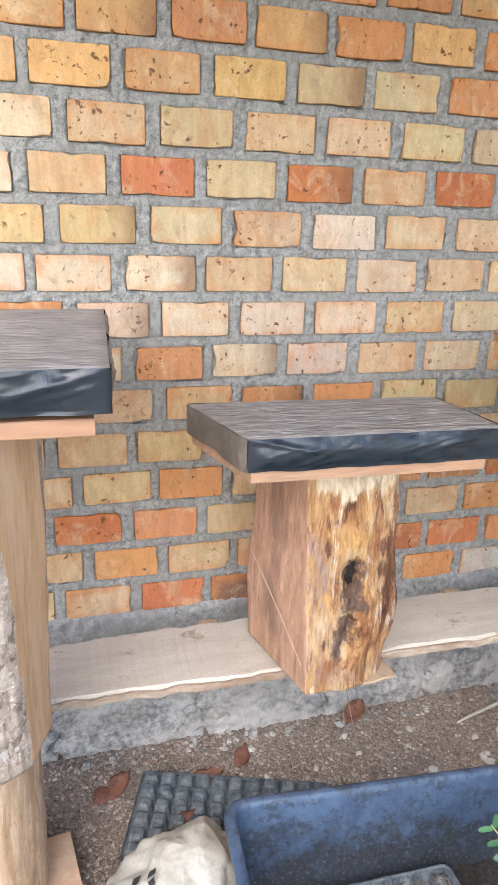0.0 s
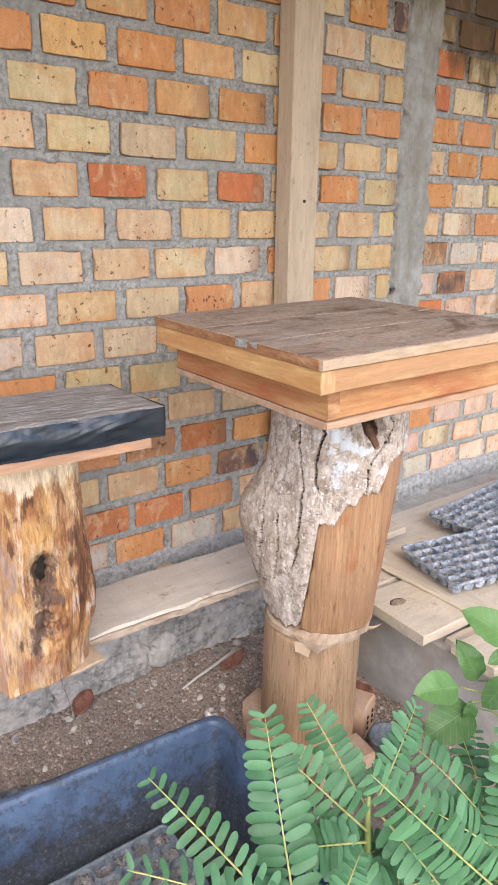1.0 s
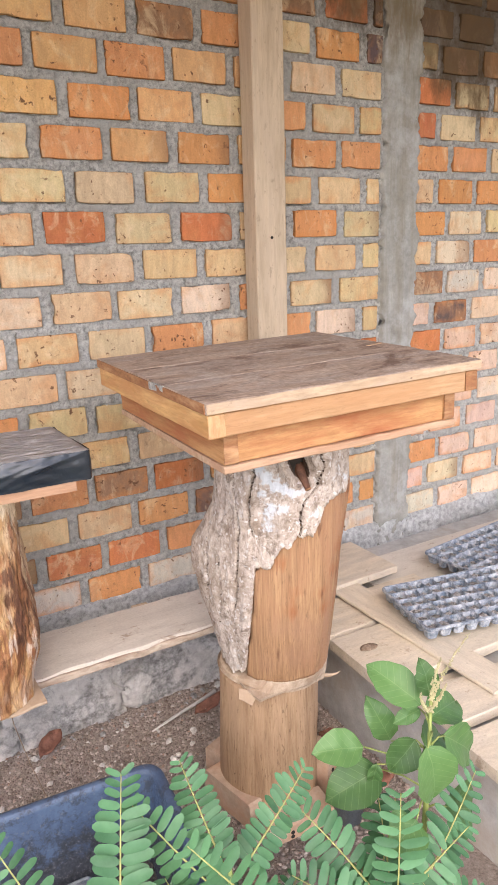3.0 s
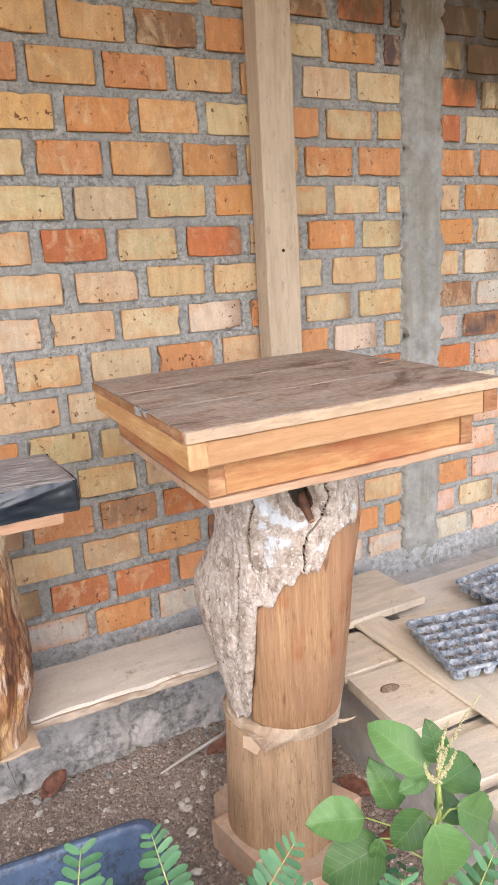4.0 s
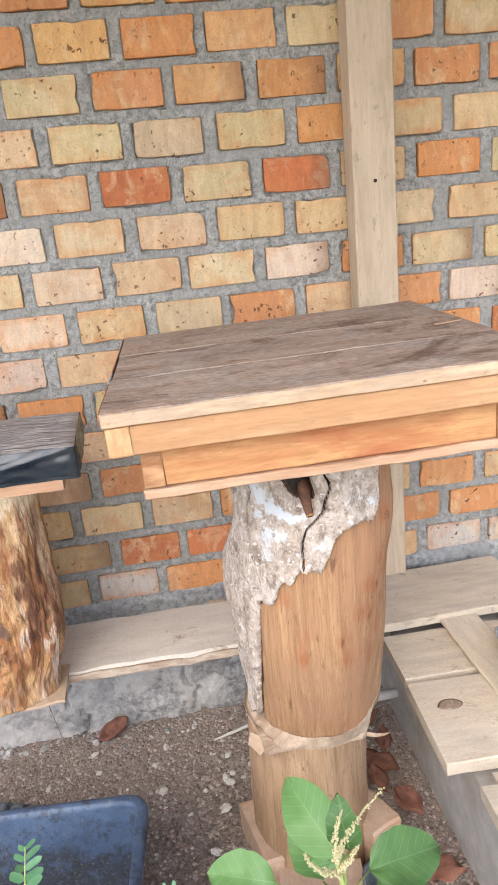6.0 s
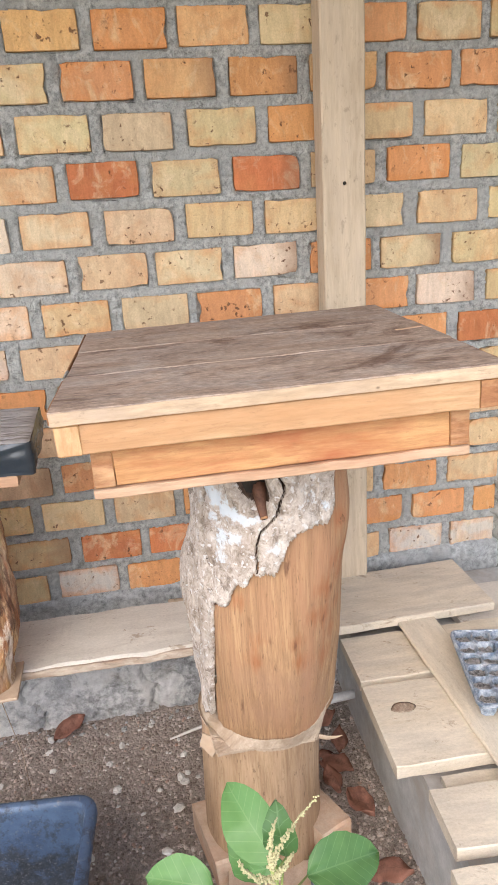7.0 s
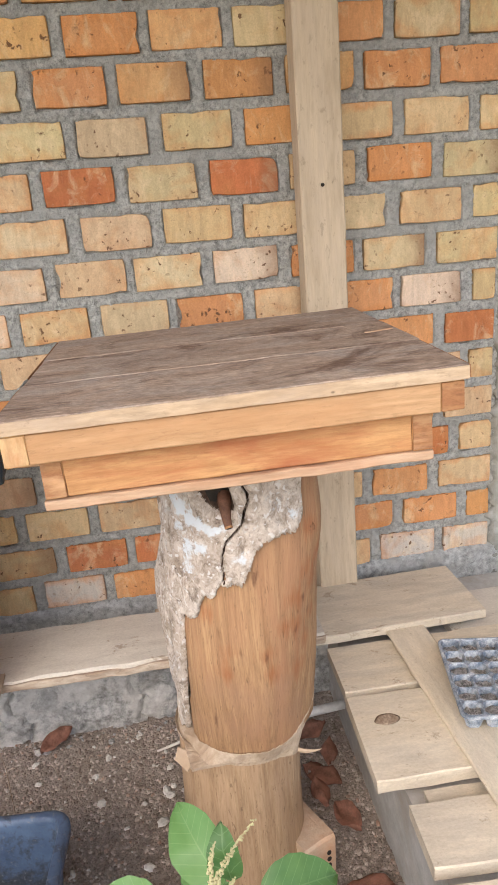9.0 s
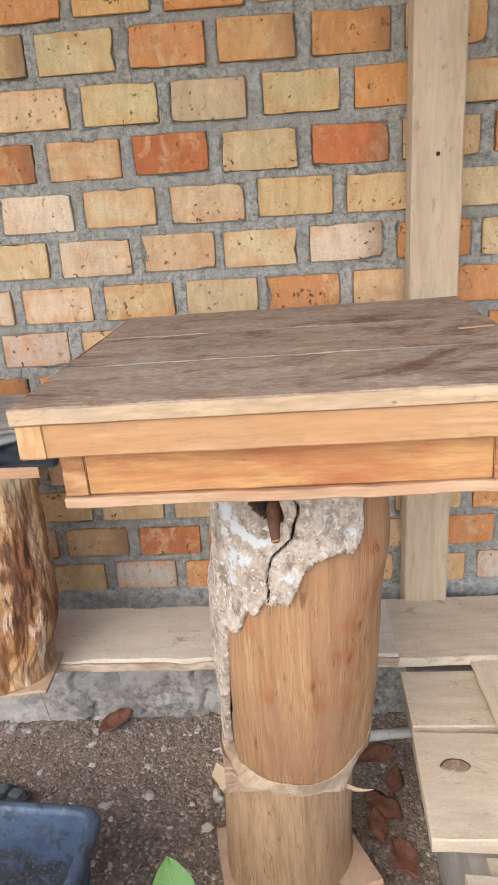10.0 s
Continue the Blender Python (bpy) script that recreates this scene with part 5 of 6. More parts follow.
def footing(x, y, w, d, h, rz, holes):
    t = thing("clay_block", pose(x, y, 0.0, 0, 0, rz), "tan perforated clay block wedged at the foot of the log", "block", "blocks at the foot of the log")
    part("body", board_mesh((w, d, h), 12, 0.006, 0.005, x * 10), M_BLOCK, t, "", pose(0, 0, h / 2))
    for k in range(holes):
        b = bmesh.new()
        bmesh.ops.create_cone(b, cap_ends=True, segments=10, radius1=0.006, radius2=0.006, depth=0.003)
        part("hole", b, M_HOLE, t, "round perforation", pose(w / 2 * (0.55 if k % 2 else -0.35), -d / 2 - 0.001, h * (0.3 + 0.5 * (k // 2) / max(1, holes // 2)), 90, 0, 0))
    return t


footing(5.565, 1.345, 0.08, 0.07, 0.1, 20, 2)
footing(5.545, 1.2, 0.1, 0.2, 0.09, 12, 4)
footing(5.64, 1.05, 0.2, 0.1, 0.055, -6, 4)
footing(5.79, 1.165, 0.09, 0.14, 0.12, 24, 6)

# ---- slatted platform ----
bm = bmesh.new()
block(bm, 6.01, 7.6, 0.3, 1.88, -0.05, 0.3)
me = mesh_of("platform_wall", bm, M_RENDER)
structure("platform_base", me, None, "grey rendered block base under the planks")


def plank(at, size, rz, seed, label, mat=M_PLANK, **more):
    t = thing("platform_plank", pose(at[0], at[1], at[2], 0, 0, rz), label, "plank", "planks of the platform")
    part("board", board_mesh(size, 14, 0.003, 0.0025, seed), mat, t, "", pose(0, 0, size[2] / 2, more.pop("rx", 0), more.pop("ry", 0), 0))
    return t


knot_plank = plank((6.215, 1.15, 0.325), (0.545, 0.285, 0.036), -2.0, 2, "short pale plank with a dark knot")
ring = []
for r, zz in ((0.026, 0.0372), (0.02, 0.0382), (0.008, 0.0378)):
    ring.append([Vector((-0.193 + r * 1.25 * math.cos(a) * (1 + 0.2 * noise.noise(Vector((math.cos(a), math.sin(a), 1)))), 0.042 + r * 0.75 * math.sin(a), zz)) for a in (2 * math.pi * k / 24 for k in range(24))])
part("knot", loft(ring), M_KNOT, knot_plank, "brown knot", smooth=True)
plank((6.23, 1.42, 0.325), (0.55, 0.2, 0.03), -1.0, 3, "short pale plank with a chipped edge")
plank((6.26, 0.855, 0.325), (0.56, 0.155, 0.034), -3.0, 4, "short pale plank with dark stains by the gap")
plank((6.22, 0.655, 0.32), (0.55, 0.19, 0.034), -2.5, 6, "short pale plank at the front of the platform")
plank((6.15, 0.972, 0.3), (0.22, 0.07, 0.022), -2.0, 7, "narrow batten between the planks")
plank((6.17, 1.308, 0.3), (0.3, 0.05, 0.022), -1.0, 8, "narrow batten between the planks")
plank((6.205, 1.19, 0.362), (0.74, 0.115, 0.012), -88.5, 9, "long thin pale board laid across the planks")
plank((6.165, 1.68, 0.36), (0.56, 0.285, 0.028), 1.0, 10, "wide clean plank lying against the wall foot")
plank((6.95, 1.55, 0.3), (1.2, 0.4, 0.028), 0.0, 11, "wide dusty board under the seedling trays", M_GREYPLANK)
plank((6.78, 1.22, 0.315), (0.75, 0.19, 0.034), 1.0, 12, "dusty plank under the seedling trays", M_GREYPLANK)
plank((6.85, 0.98, 0.315), (0.75, 0.17, 0.034), 2.0, 13, "dusty plank at the platform's middle", M_GREYPLANK)
plank((6.85, 0.76, 0.315), (0.75, 0.19, 0.034), 0.0, 14, "dusty plank at the platform's front", M_GREYPLANK)


# ---- seedling trays ----
def tray_mesh(nx, ny, pitch, depth, fill):
    """Cells as tapered cups under a flat web, with a rim."""
    b = bmesh.new()
    W, D = nx * pitch, ny * pitch
    for i in range(nx):
        for j in range(ny):
            cx, cy = (i + 0.5) * pitch - W / 2, (j + 0.5) * pitch - D / 2
            loops = []
            for hw, z in ((0.5, 0.0), (0.473, 0.001), (0.445, -0.006), (0.4, -depth * 0.65), (0.34, -depth * 0.92), (0.2, -depth)) if fill else ((0.5, 0.0), (0.47, 0.0), (0.43, -0.004), (0.405, -depth * 0.45), (0.345, -depth * 0.84), (0.2, -depth)):
                q = hw * pitch
                k = q * (0.6 if hw < 0.48 else 1.0)
                pts = [(-q, -k), (-k, -q), (k, -q), (q, -k), (q, k), (k, q), (-k, q), (-q, k)]
                loops.append([b.verts.new((cx + px, cy + py, z + 0.001 * noise.noise(Vector((cx * 40, cy * 40, z))))) for px, py in pts])
            for a, c in zip(loops, loops[1:]):
                for m in range(8):
                    b.faces.new((a[m], a[(m + 1) % 8], c[(m + 1) % 8], c[m]))
            b.faces.new(loops[-1])
    bmesh.ops.remove_doubles(b, verts=b.verts, dist=0.0004)
    return b


def tray_rim(nx, ny, pitch):
    W, D = nx * pitch / 2, ny * pitch / 2
    secs = []
    for e, z in ((0.0, 0.0), (0.003, 0.003), (0.007, 0.002), (0.008, -0.006), (0.006, -0.006), (0.005, 0.0)):
        pts = []
        for sx, sy in ((-1, -1), (1, -1), (1, 1), (-1, 1)):
            for k in range(4):
                a = math.atan2(sy, sx) + radians(-45 + 30 * k)
                pts.append(((W - 0.012) * sx + (0.012 + e) * math.cos(a), (D - 0.012) * sy + (0.012 + e) * math.sin(a), z))
        secs.append(pts)
    return loft(secs, True, False)


def seed_tray(m, label, mat, soil, nx=11, ny=6, pitch=0.0485, depth=0.045):
    t = thing("seedling_tray", m, label, "seedling tray", "seedling trays")
    part("cell_sheet", tray_mesh(nx, ny, pitch, depth, soil), mat, t)
    part("rim", tray_rim(nx, ny, pitch), mat, t, "moulded rim")
    if soil:
        b = bmesh.new()
        rng = random.Random(nx + int(m.translation.x * 100))
        for i in range(nx):
            for j in range(ny):
                cx, cy = (i + 0.5) * pitch - nx * pitch / 2, (j + 0.5) * pitch - ny * pitch / 2
                z, seed = -0.02 + 0.008 * rng.random(), rng.uniform(0, 50)
                rise = 0.016 * rng.random() ** 2.5
                grid = {}
                for p in range(8):
                    for q in range(8):
                        u, w = p / 3.5 - 1, q / 3.5 - 1
                        grid[p, q] = b.verts.new((cx + u * pitch * 0.415, cy + w * pitch * 0.415, z + rise * max(0, 1 - u * u) * max(0, 1 - w * w) + 0.009 * noise.noise(Vector((u * 2.6, w * 2.6, seed)))))
                for p in range(7):
                    for q in range(7):
                        b.faces.new((grid[p, q], grid[p + 1, q], grid[p + 1, q + 1], grid[p, q + 1]))
        tagged(part("potting_soil", b, M_DUST, t, "dry crumbly soil in the cells", smooth=True), kind="stuff")
    return t


seed_tray(pose(6.465, 1.18, 0.428, 0, 0, -12), "grey seedling tray with dry soil in its cells on the planks", M_TRAY, True)
seed_tray(pose(6.89, 1.44, 0.4, 0, 0, 6), "grey seedling tray lying beside another tray", M_TRAY, True)
seed_tray(pose(7.35, 1.52, 0.4, 0, 0, 14), "grey seedling tray near the wall", M_TRAY, True)
seed_tray(pose(4.633, 1.4, 0.028, 180, 0, -19), "upturned dark seedling tray lying on the soil", M_TRAYDARK, False, 11, 6, 0.0485, 0.026)

# ---- plastic tub ----
tub = thing("plastic_tub", pose(4.882, 0.86, 0.0, 0, 0, -4.5), "large dusty blue-black plastic tub standing on the soil", "tub")


def tub_ring(w, d, r, z, n=10):
    pts = []
    for sx, sy in ((-1, -1), (1, -1), (1, 1), (-1, 1)):
        for k in range(n + 1):
            a = math.atan2(sy, sx) + radians(-45 + 90 * k / n)
            pts.append(((w - r) * sx + r * math.cos(a), (d - r) * sy + r * math.sin(a), z + 0.002 * noise.noise(Vector((sx * 2 + a, sy, z * 5)))))
    return pts


W, D = 0.355, 0.285
prof = [(-0.05, 0.0), (-0.024, 0.2), (-0.012, 0.312), (0.006, 0.314), (0.009, 0.318), (0.009, 0.333), (0.005, 0.339), (-0.002, 0.341), (-0.011, 0.341), (-0.014, 0.339), (-0.017, 0.325), (-0.03, 0.2), (-0.06, 0.012)]
bm = loft([tub_ring(W + e, D + e, 0.045 + e * 0.5, z) for e, z in prof])
bmesh.ops.recalc_face_normals(bm, faces=bm.faces)
for f in bm.faces:
    c = f.calc_center_median()
    if c.z < 0.338 and f.normal.x * c.x + f.normal.y * c.y < -0.01:
        f.material_index = 1
part("shell", bm, [M_TUB, M_TUBINSIDE], tub, "", smooth=True)
soil_v, soil_f = sheet(-W + 0.047, W - 0.047, -D + 0.047, D - 0.047, 0.012, lambda x, y: (x, y, 0.1 + 0.02 * fbm(x * 5, y * 5, 3.0) + 0.012 * fbm(x * 30, y * 30, 3.0)))
part("soil", raw("soil", soil_v, soil_f, M_TUBSOIL), None, tub, "dark crumbly soil in the tub")
seed_tray(pose(4.826, 0.9, 0.158, 0, 0, -1.0), "blue seedling tray with soil lying inside the tub", M_TRAYDARK, True, 9, 6)

# ---- plants ----
def leaflet_mesh(length, width, seed):
    b = bmesh.new()
    rows = []
    n = 7
    for i in range(n + 1):
        f = i / n
        w = width / 2 * (1 - abs(2 * f - 1.04) ** 4.0) ** 0.5 if 0 < i < n else width * (0.08 if i == 0 else 0.16)
        bend = -0.10 * length * f * f
        rows.append([b.verts.new((length * f, s * w, bend + abs(s) * w * 0.22)) for s in (-1, 0, 1)])
    for a, c in zip(rows, rows[1:]):
        for k in range(2):
            b.faces.new((a[k], a[k + 1], c[k + 1], c[k]))
    return mesh_of("leaflet", b, M_LEAFLET, True)


LEAFLETS = [leaflet_mesh(0.053, 0.0184, 0), leaflet_mesh(0.056, 0.0192, 1), leaflet_mesh(0.05, 0.018, 2)]


def frond(plant, base, tip, up, pairs, size, sag=0.05, seed=0):
    """A feathered leaf: a thin arched stalk with leaflets in pairs."""
    rng = random.Random(seed)
    pairs = round(pairs * 1.02)
    a, c, up = Vector(base), Vector(tip), Vector(up).normalized()
    mid = (a + c) / 2 + up * sag
    curve = [(1 - f) ** 2 * a + 2 * f * (1 - f) * mid + f * f * c for f in (k / 14 for k in range(15))]
    stalk = part("frond", tube(curve, [0.0024 - 0.0015 * k / 14 for k in range(15)], 6), M_RACHIS, plant, "feathered leaf with a yellow stalk", smooth=True)
    for k in range(pairs):
        f = 0.12 + 0.86 * k / (pairs - 1)
        p = (1 - f) ** 2 * a + 2 * f * (1 - f) * mid + f * f * c
        d = (2 * (1 - f) * (mid - a) + 2 * f * (c - mid)).normalized()
        side = d.cross(up).normalized()
        nrm = side.cross(d)
        taper = min(1.0, 0.55 + (1 - f) * 1.6, 0.75 + f * 2)
        for sgn in (-1, 1):
            ang = radians(rng.uniform(74, 86) - 22 * max(0, f - 0.75) * 4)
            x = (math.cos(ang) * d + sgn * math.sin(ang) * side + nrm * rng.uniform(-0.2, 0.2)).normalized()
            z = (nrm + sgn * side * rng.uniform(-0.2, 0.3) + d * rng.uniform(-0.3, 0.3)).normalized()
            y = z.cross(x).normalized()
            z = x.cross(y)
            s = size * taper * rng.uniform(0.92, 1.06)
            m = Matrix((x, y, z)).transposed().to_4x4() @ Matrix.Scale(s, 4)
            m.translation = p
            part("leaflet", LEAFLETS[rng.randrange(3)], None, stalk, "", m)
    return stalk


UP = (-0.25, -0.75, 0.75)
senna = thing("feathered_shrub", pose(0, 0, 0), "young green shrub with feathered leaves beside the tub", "shrub", "feathered shrubs")
part("stem", tube([(5.17, 0.47, -0.02), (5.155, 0.48, 0.3), (5.15, 0.5, 0.6), (5.15, 0.5, 0.63)], [0.009, 0.007, 0.005, 0.003]), M_STEM, senna, "", smooth=True)
HUB = (5.15, 0.5, 0.6)
for k, (base, tip, up, n, s, sag) in enumerate((
        ((4.93, 0.42, 0.56), (5.028, 0.64, 0.767), (-0.5, -0.7, 0.5), 19, 0.95, 0.01),
        ((4.92, 0.40, 0.585), (4.812, 0.655, 0.738), (-0.2, -0.6, 0.8), 15, 0.72, 0.02),
        (HUB, (5.138, 0.655, 0.728), (-0.5, -0.7, 0.5), 15, 0.72, 0.012),
        ((5.14, 0.49, 0.57), (5.035, 0.62, 0.71), (-0.6, -0.6, 0.5), 11, 0.85, 0.01),
        ((5.165, 0.5, 0.6), (5.35, 0.575, 0.675), (-0.1, -0.8, 0.6), 15, 0.72, 0.012),
        ((5.26, 0.30, 0.53), (5.04, 0.405, 0.812), (-0.5, -0.85, 0.3), 17, 0.88, 0.015),
        ((5.16, 0.48, 0.6), (5.2, 0.33, 0.5), (-0.3, -0.4, 0.9), 10, 0.85, 0.02),
        ((4.97, 0.36, 0.6), (4.69, 0.48, 0.8), (0.1, -0.6, 0.8), 14, 0.7, 0.03),
        ((4.92, 0.37, 0.6), (5.06, 0.43, 0.63), (-0.1, -0.5, 0.85), 16, 0.5, 0.02),
        ((5.13, 0.48, 0.56), (4.985, 0.52, 0.6), (-0.3, -0.5, 0.8), 12, 0.75, 0.02),
        ((5.1, 0.42, 0.5), (5.06, 0.56, 0.6), (-0.4, -0.6, 0.7), 12, 0.8, 0.02))):
    frond(senna, base, tip, up, n, s, sag, k)
senna_2 = thing("feathered_shrub", pose(0, 0, 0), "green shrub with arching feathered leaves in front of the platform", "shrub", "feathered shrubs")
part("stem", tube([(5.44, 0.38, -0.02), (5.43, 0.39, 0.25), (5.42, 0.41, 0.46)], [0.009, 0.007, 0.005]), M_STEM, senna_2, "", smooth=True)
for k, (base, tip, up, n, s, sag) in enumerate((
        ((5.42, 0.41, 0.45), (5.32, 0.56, 0.615), (-0.2, -0.55, 0.8), 14, 0.85, 0.045),
        ((5.40, 0.38, 0.36), (5.45, 0.43, 0.68), (-0.5, -0.85, 0.1), 15, 0.95, 0.015),
        ((5.44, 0.41, 0.4), (5.72, 0.5, 0.55), (-0.1, -0.75, 0.65), 14, 0.9, 0.02),
        ((5.42, 0.4, 0.42), (5.25, 0.47, 0.58), (-0.3, -0.6, 0.75), 12, 0.9, 0.03),
        ((5.42, 0.4, 0.4), (5.56, 0.62, 0.5), (-0.2, -0.6, 0.8), 12, 0.85, 0.03),
        ((5.42, 0.39, 0.38), (5.3, 0.3, 0.5), (0, -0.4, 0.9), 11, 0.85, 0.03),
        ((5.43, 0.39, 0.36), (5.6, 0.36, 0.42), (0, -0.4, 0.9), 12, 0.85, 0.03))):
    frond(senna_2, base, tip, up, n, s, sag, 20 + k)


rng = random.Random(4)
for k in range(28):
    a = 0.7 * k
    x, y, z = 5.28 + rng.uniform(-0.16, 0.2), 0.43 + rng.uniform(-0.05, 0.06), rng.uniform(0.3, 0.43)
    frond(senna_2 if x > 5.3 else senna, (x, y, z), (x + 0.2 * math.cos(a), y + 0.16 * math.sin(a), z + rng.uniform(0.02, 0.09)), (-0.15, -0.5, 0.85), 12, 0.8, 0.03, 50 + k)


def broad_leaf(length, width, fold, seed):
    b = bmesh.new()
    rows = []
    n = 12
    for i in range(n + 1):
        f = i / n
        w = width / 2 * 0.92 * (math.sin(math.pi * f ** 0.86) ** 0.64 if 0 < i < n else 0.02)
        row = []
        for s in (-1, -0.6, -0.25, 0, 0.25, 0.6, 1):
            y = s * w * (1 + 0.1 * noise.noise(Vector((f * 7, s * 3, seed))))
            z = -fold * length * (f - 0.3) ** 2 + abs(s) * w * 0.28 + 0.006 * noise.noise(Vector((f * 4, s * 2, seed + 3))) - 0.004 * (abs(math.sin(f * 22 - abs(s) * 5)) < 0.25) * (abs(s) > 0.1)
            row.append(b.verts.new((length * f, y, z)))
        rows.append(row)
    for a, c in zip(rows, rows[1:]):
        for k in range(6):
            b.faces.new((a[k], a[k + 1], c[k + 1], c[k]))
    return mesh_of("leaf", b, M_BROAD, True)


amaranth = thing("amaranth_plant", pose(0, 0, 0), "green amaranth plant with broad leaves and seed spikes", "plant")
part("stem", tube([(5.61, 0.54, -0.02), (5.61, 0.53, 0.3), (5.59, 0.505, 0.6), (5.563, 0.48, 0.8)], [0.008, 0.007, 0.005, 0.003]), M_STEM, amaranth, "", smooth=True)
for k, (root, start, tip, nrm, width) in enumerate((
        ((5.572, 0.49, 0.74), (5.575, 0.515, 0.755), (5.52, 0.605, 0.815), (-0.35, -0.6, 0.7), 0.08),
        ((5.59, 0.51, 0.6), (5.492, 0.58, 0.652), (5.394, 0.606, 0.668), (-0.2, -0.55, 0.8), 0.078),
        ((5.585, 0.5, 0.66), (5.562, 0.58, 0.635), (5.528, 0.61, 0.725), (-0.4, -0.8, 0.4), 0.062),
        ((5.59, 0.51, 0.56), (5.515, 0.56, 0.605), (5.4, 0.575, 0.575), (-0.2, -0.6, 0.75), 0.1),
        ((5.57, 0.48, 0.72), (5.52, 0.44, 0.735), (5.545, 0.425, 0.61), (-0.15, -0.85, 0.5), 0.1),
        ((5.58, 0.49, 0.7), (5.622, 0.54, 0.69), (5.745, 0.57, 0.675), (-0.1, -0.6, 0.8), 0.085),
        ((5.58, 0.49, 0.68), (5.615, 0.49, 0.685), (5.715, 0.49, 0.6), (-0.2, -0.75, 0.6), 0.09),
        ((5.6, 0.52, 0.5), (5.64, 0.5, 0.5), (5.74, 0.5, 0.44), (-0.3, -0.7, 0.6), 0.12),
        ((5.585, 0.5, 0.64), (5.57, 0.52, 0.675), (5.51, 0.525, 0.625), (-0.4, -0.75, 0.5), 0.07),
        ((5.575, 0.49, 0.72), (5.588, 0.53, 0.73), (5.535, 0.545, 0.712), (-0.3, -0.6, 0.75), 0.035),
        ((5.57, 0.485, 0.76), (5.587, 0.505, 0.772), (5.578, 0.52, 0.845), (-0.3, -0.9, 0.2), 0.05),
        ((5.59, 0.51, 0.55), (5.53, 0.47, 0.55), (5.46, 0.45, 0.54), (-0.2, -0.55, 0.8), 0.09),
        ((5.59, 0.51, 0.6), (5.5, 0.55, 0.63), (5.488, 0.55, 0.58), (-0.4, -0.8, 0.3), 0.032),
        ((5.59, 0.51, 0.57), (5.64, 0.56, 0.6), (5.73, 0.6, 0.58), (-0.2, -0.6, 0.75), 0.085))):
    s, t, u = Vector(start), Vector(tip), Vector(nrm).normalized()
    x = (t - s).normalized()
    y = u.cross(x).normalized()
    m = Matrix((x, y, x.cross(y))).transposed().to_4x4()
    m.translation = s
    leaf = part("leaf", broad_leaf((t - s).length, width, 0.35, k * 2.3), None, amaranth, "broad pointed green leaf", m)
    part("leaf_stalk", tube([root, (Vector(root) + s) / 2 + Vector((0, 0, 0.008)), s], [0.0022, 0.0018, 0.0015], 6), M_STEM, amaranth, "", smooth=True)
for k, pts in enumerate((((5.564, 0.48, 0.79), (5.575, 0.47, 0.85), (5.622, 0.453, 0.923)), ((5.563, 0.48, 0.79), (5.56, 0.475, 0.84), (5.572, 0.47, 0.88)), ((5.562, 0.48, 0.77), (5.53, 0.47, 0.79), (5.522, 0.465, 0.83)), ((5.563, 0.48, 0.77), (5.58, 0.475, 0.79), (5.59, 0.47, 0.82)))):
    b = bmesh.new()
    rng = random.Random(k)
    p0, p1, p2 = (Vector(p) for p in pts)
    for j in range(130):
        f = j / 129
        c = (1 - f) ** 2 * p0 + 2 * f * (1 - f) * p1 + f * f * p2
        r = 0.0038 * (1 - 0.55 * f)
        bmesh.ops.create_icosphere(b, subdivisions=1, radius=r * rng.uniform(0.45, 0.8), matrix=Matrix.Translation(c + Vector((rng.uniform(-r, r), rng.uniform(-r, r), rng.uniform(-r, r)))))
    part("seed_spike", b, M_SPIKE, amaranth, "yellow-green seed spike")

# ---- pots and litter on the ground ----
pot = thing("plant_pot", pose(5.78, 0.99, 0.0, 0, 0, 20), "small black plastic pot standing by the log", "pot")
secs = [[(r * math.cos(a), r * math.sin(a), z) for a in (2 * math.pi * k / 28 for k in range(28))] for r, z in ((0.04, 0), (0.052, 0.085), (0.056, 0.086), (0.056, 0.096), (0.05, 0.096), (0.046, 0.06))]
part("shell", loft(secs), M_TRAYDARK, pot, "", smooth=True)


def sack_point(a, z):
    """A slumped bag, its cloth thrown into sharp folds."""
    r = 0.15 * (1 - (z / 0.1902) ** 2) ** 0.5 + 0.002
    q = Vector((r * math.cos(a) * 1.2, r * math.sin(a) * 1.1, z))
    k = 1.05 + 0.3 * noise.noise(q * 6 + Vector((3, 1, 0))) - 0.34 * abs(noise.noise(q * 9)) - 0.16 * abs(noise.noise(q * 18 + Vector((5, 5, 5)))) - 0.05 * abs(noise.noise(q * 38))
    return Vector((q.x * k, q.y * k, max(0.0, z * (0.62 + 0.38 * k))))


sack = thing("woven_sack", pose(4.47, 1.215, 0.0, 0, 0, 15), "crumpled off-white woven sack with black print", "sack")
part("bag", loft([[sack_point(2 * math.pi * k / 110, 0.19 * math.sin(math.pi / 2 * j / 40)) for k in range(110)] for j in range(41)]), M_SACK, sack, "", smooth=True)
for k in range(4):
    b = bmesh.new()
    a0 = 2.95
    up, dn = [], []
    for j in range(9):
        f = j / 8
        a, z = a0 + 0.7 * f + 0.04 * k, 0.168 - 0.02 * k - 0.012 * f
        up.append(b.verts.new(sack_point(a, z) * 1.03))
        dn.append(b.verts.new(sack_point(a, z - 0.009) * 1.03))
    for j in range(8):
        if (j + k) % 3:
            b.faces.new((up[j], up[j + 1], dn[j + 1], dn[j]))
    part("print_bar", b, M_INK, sack, "black printed bar")


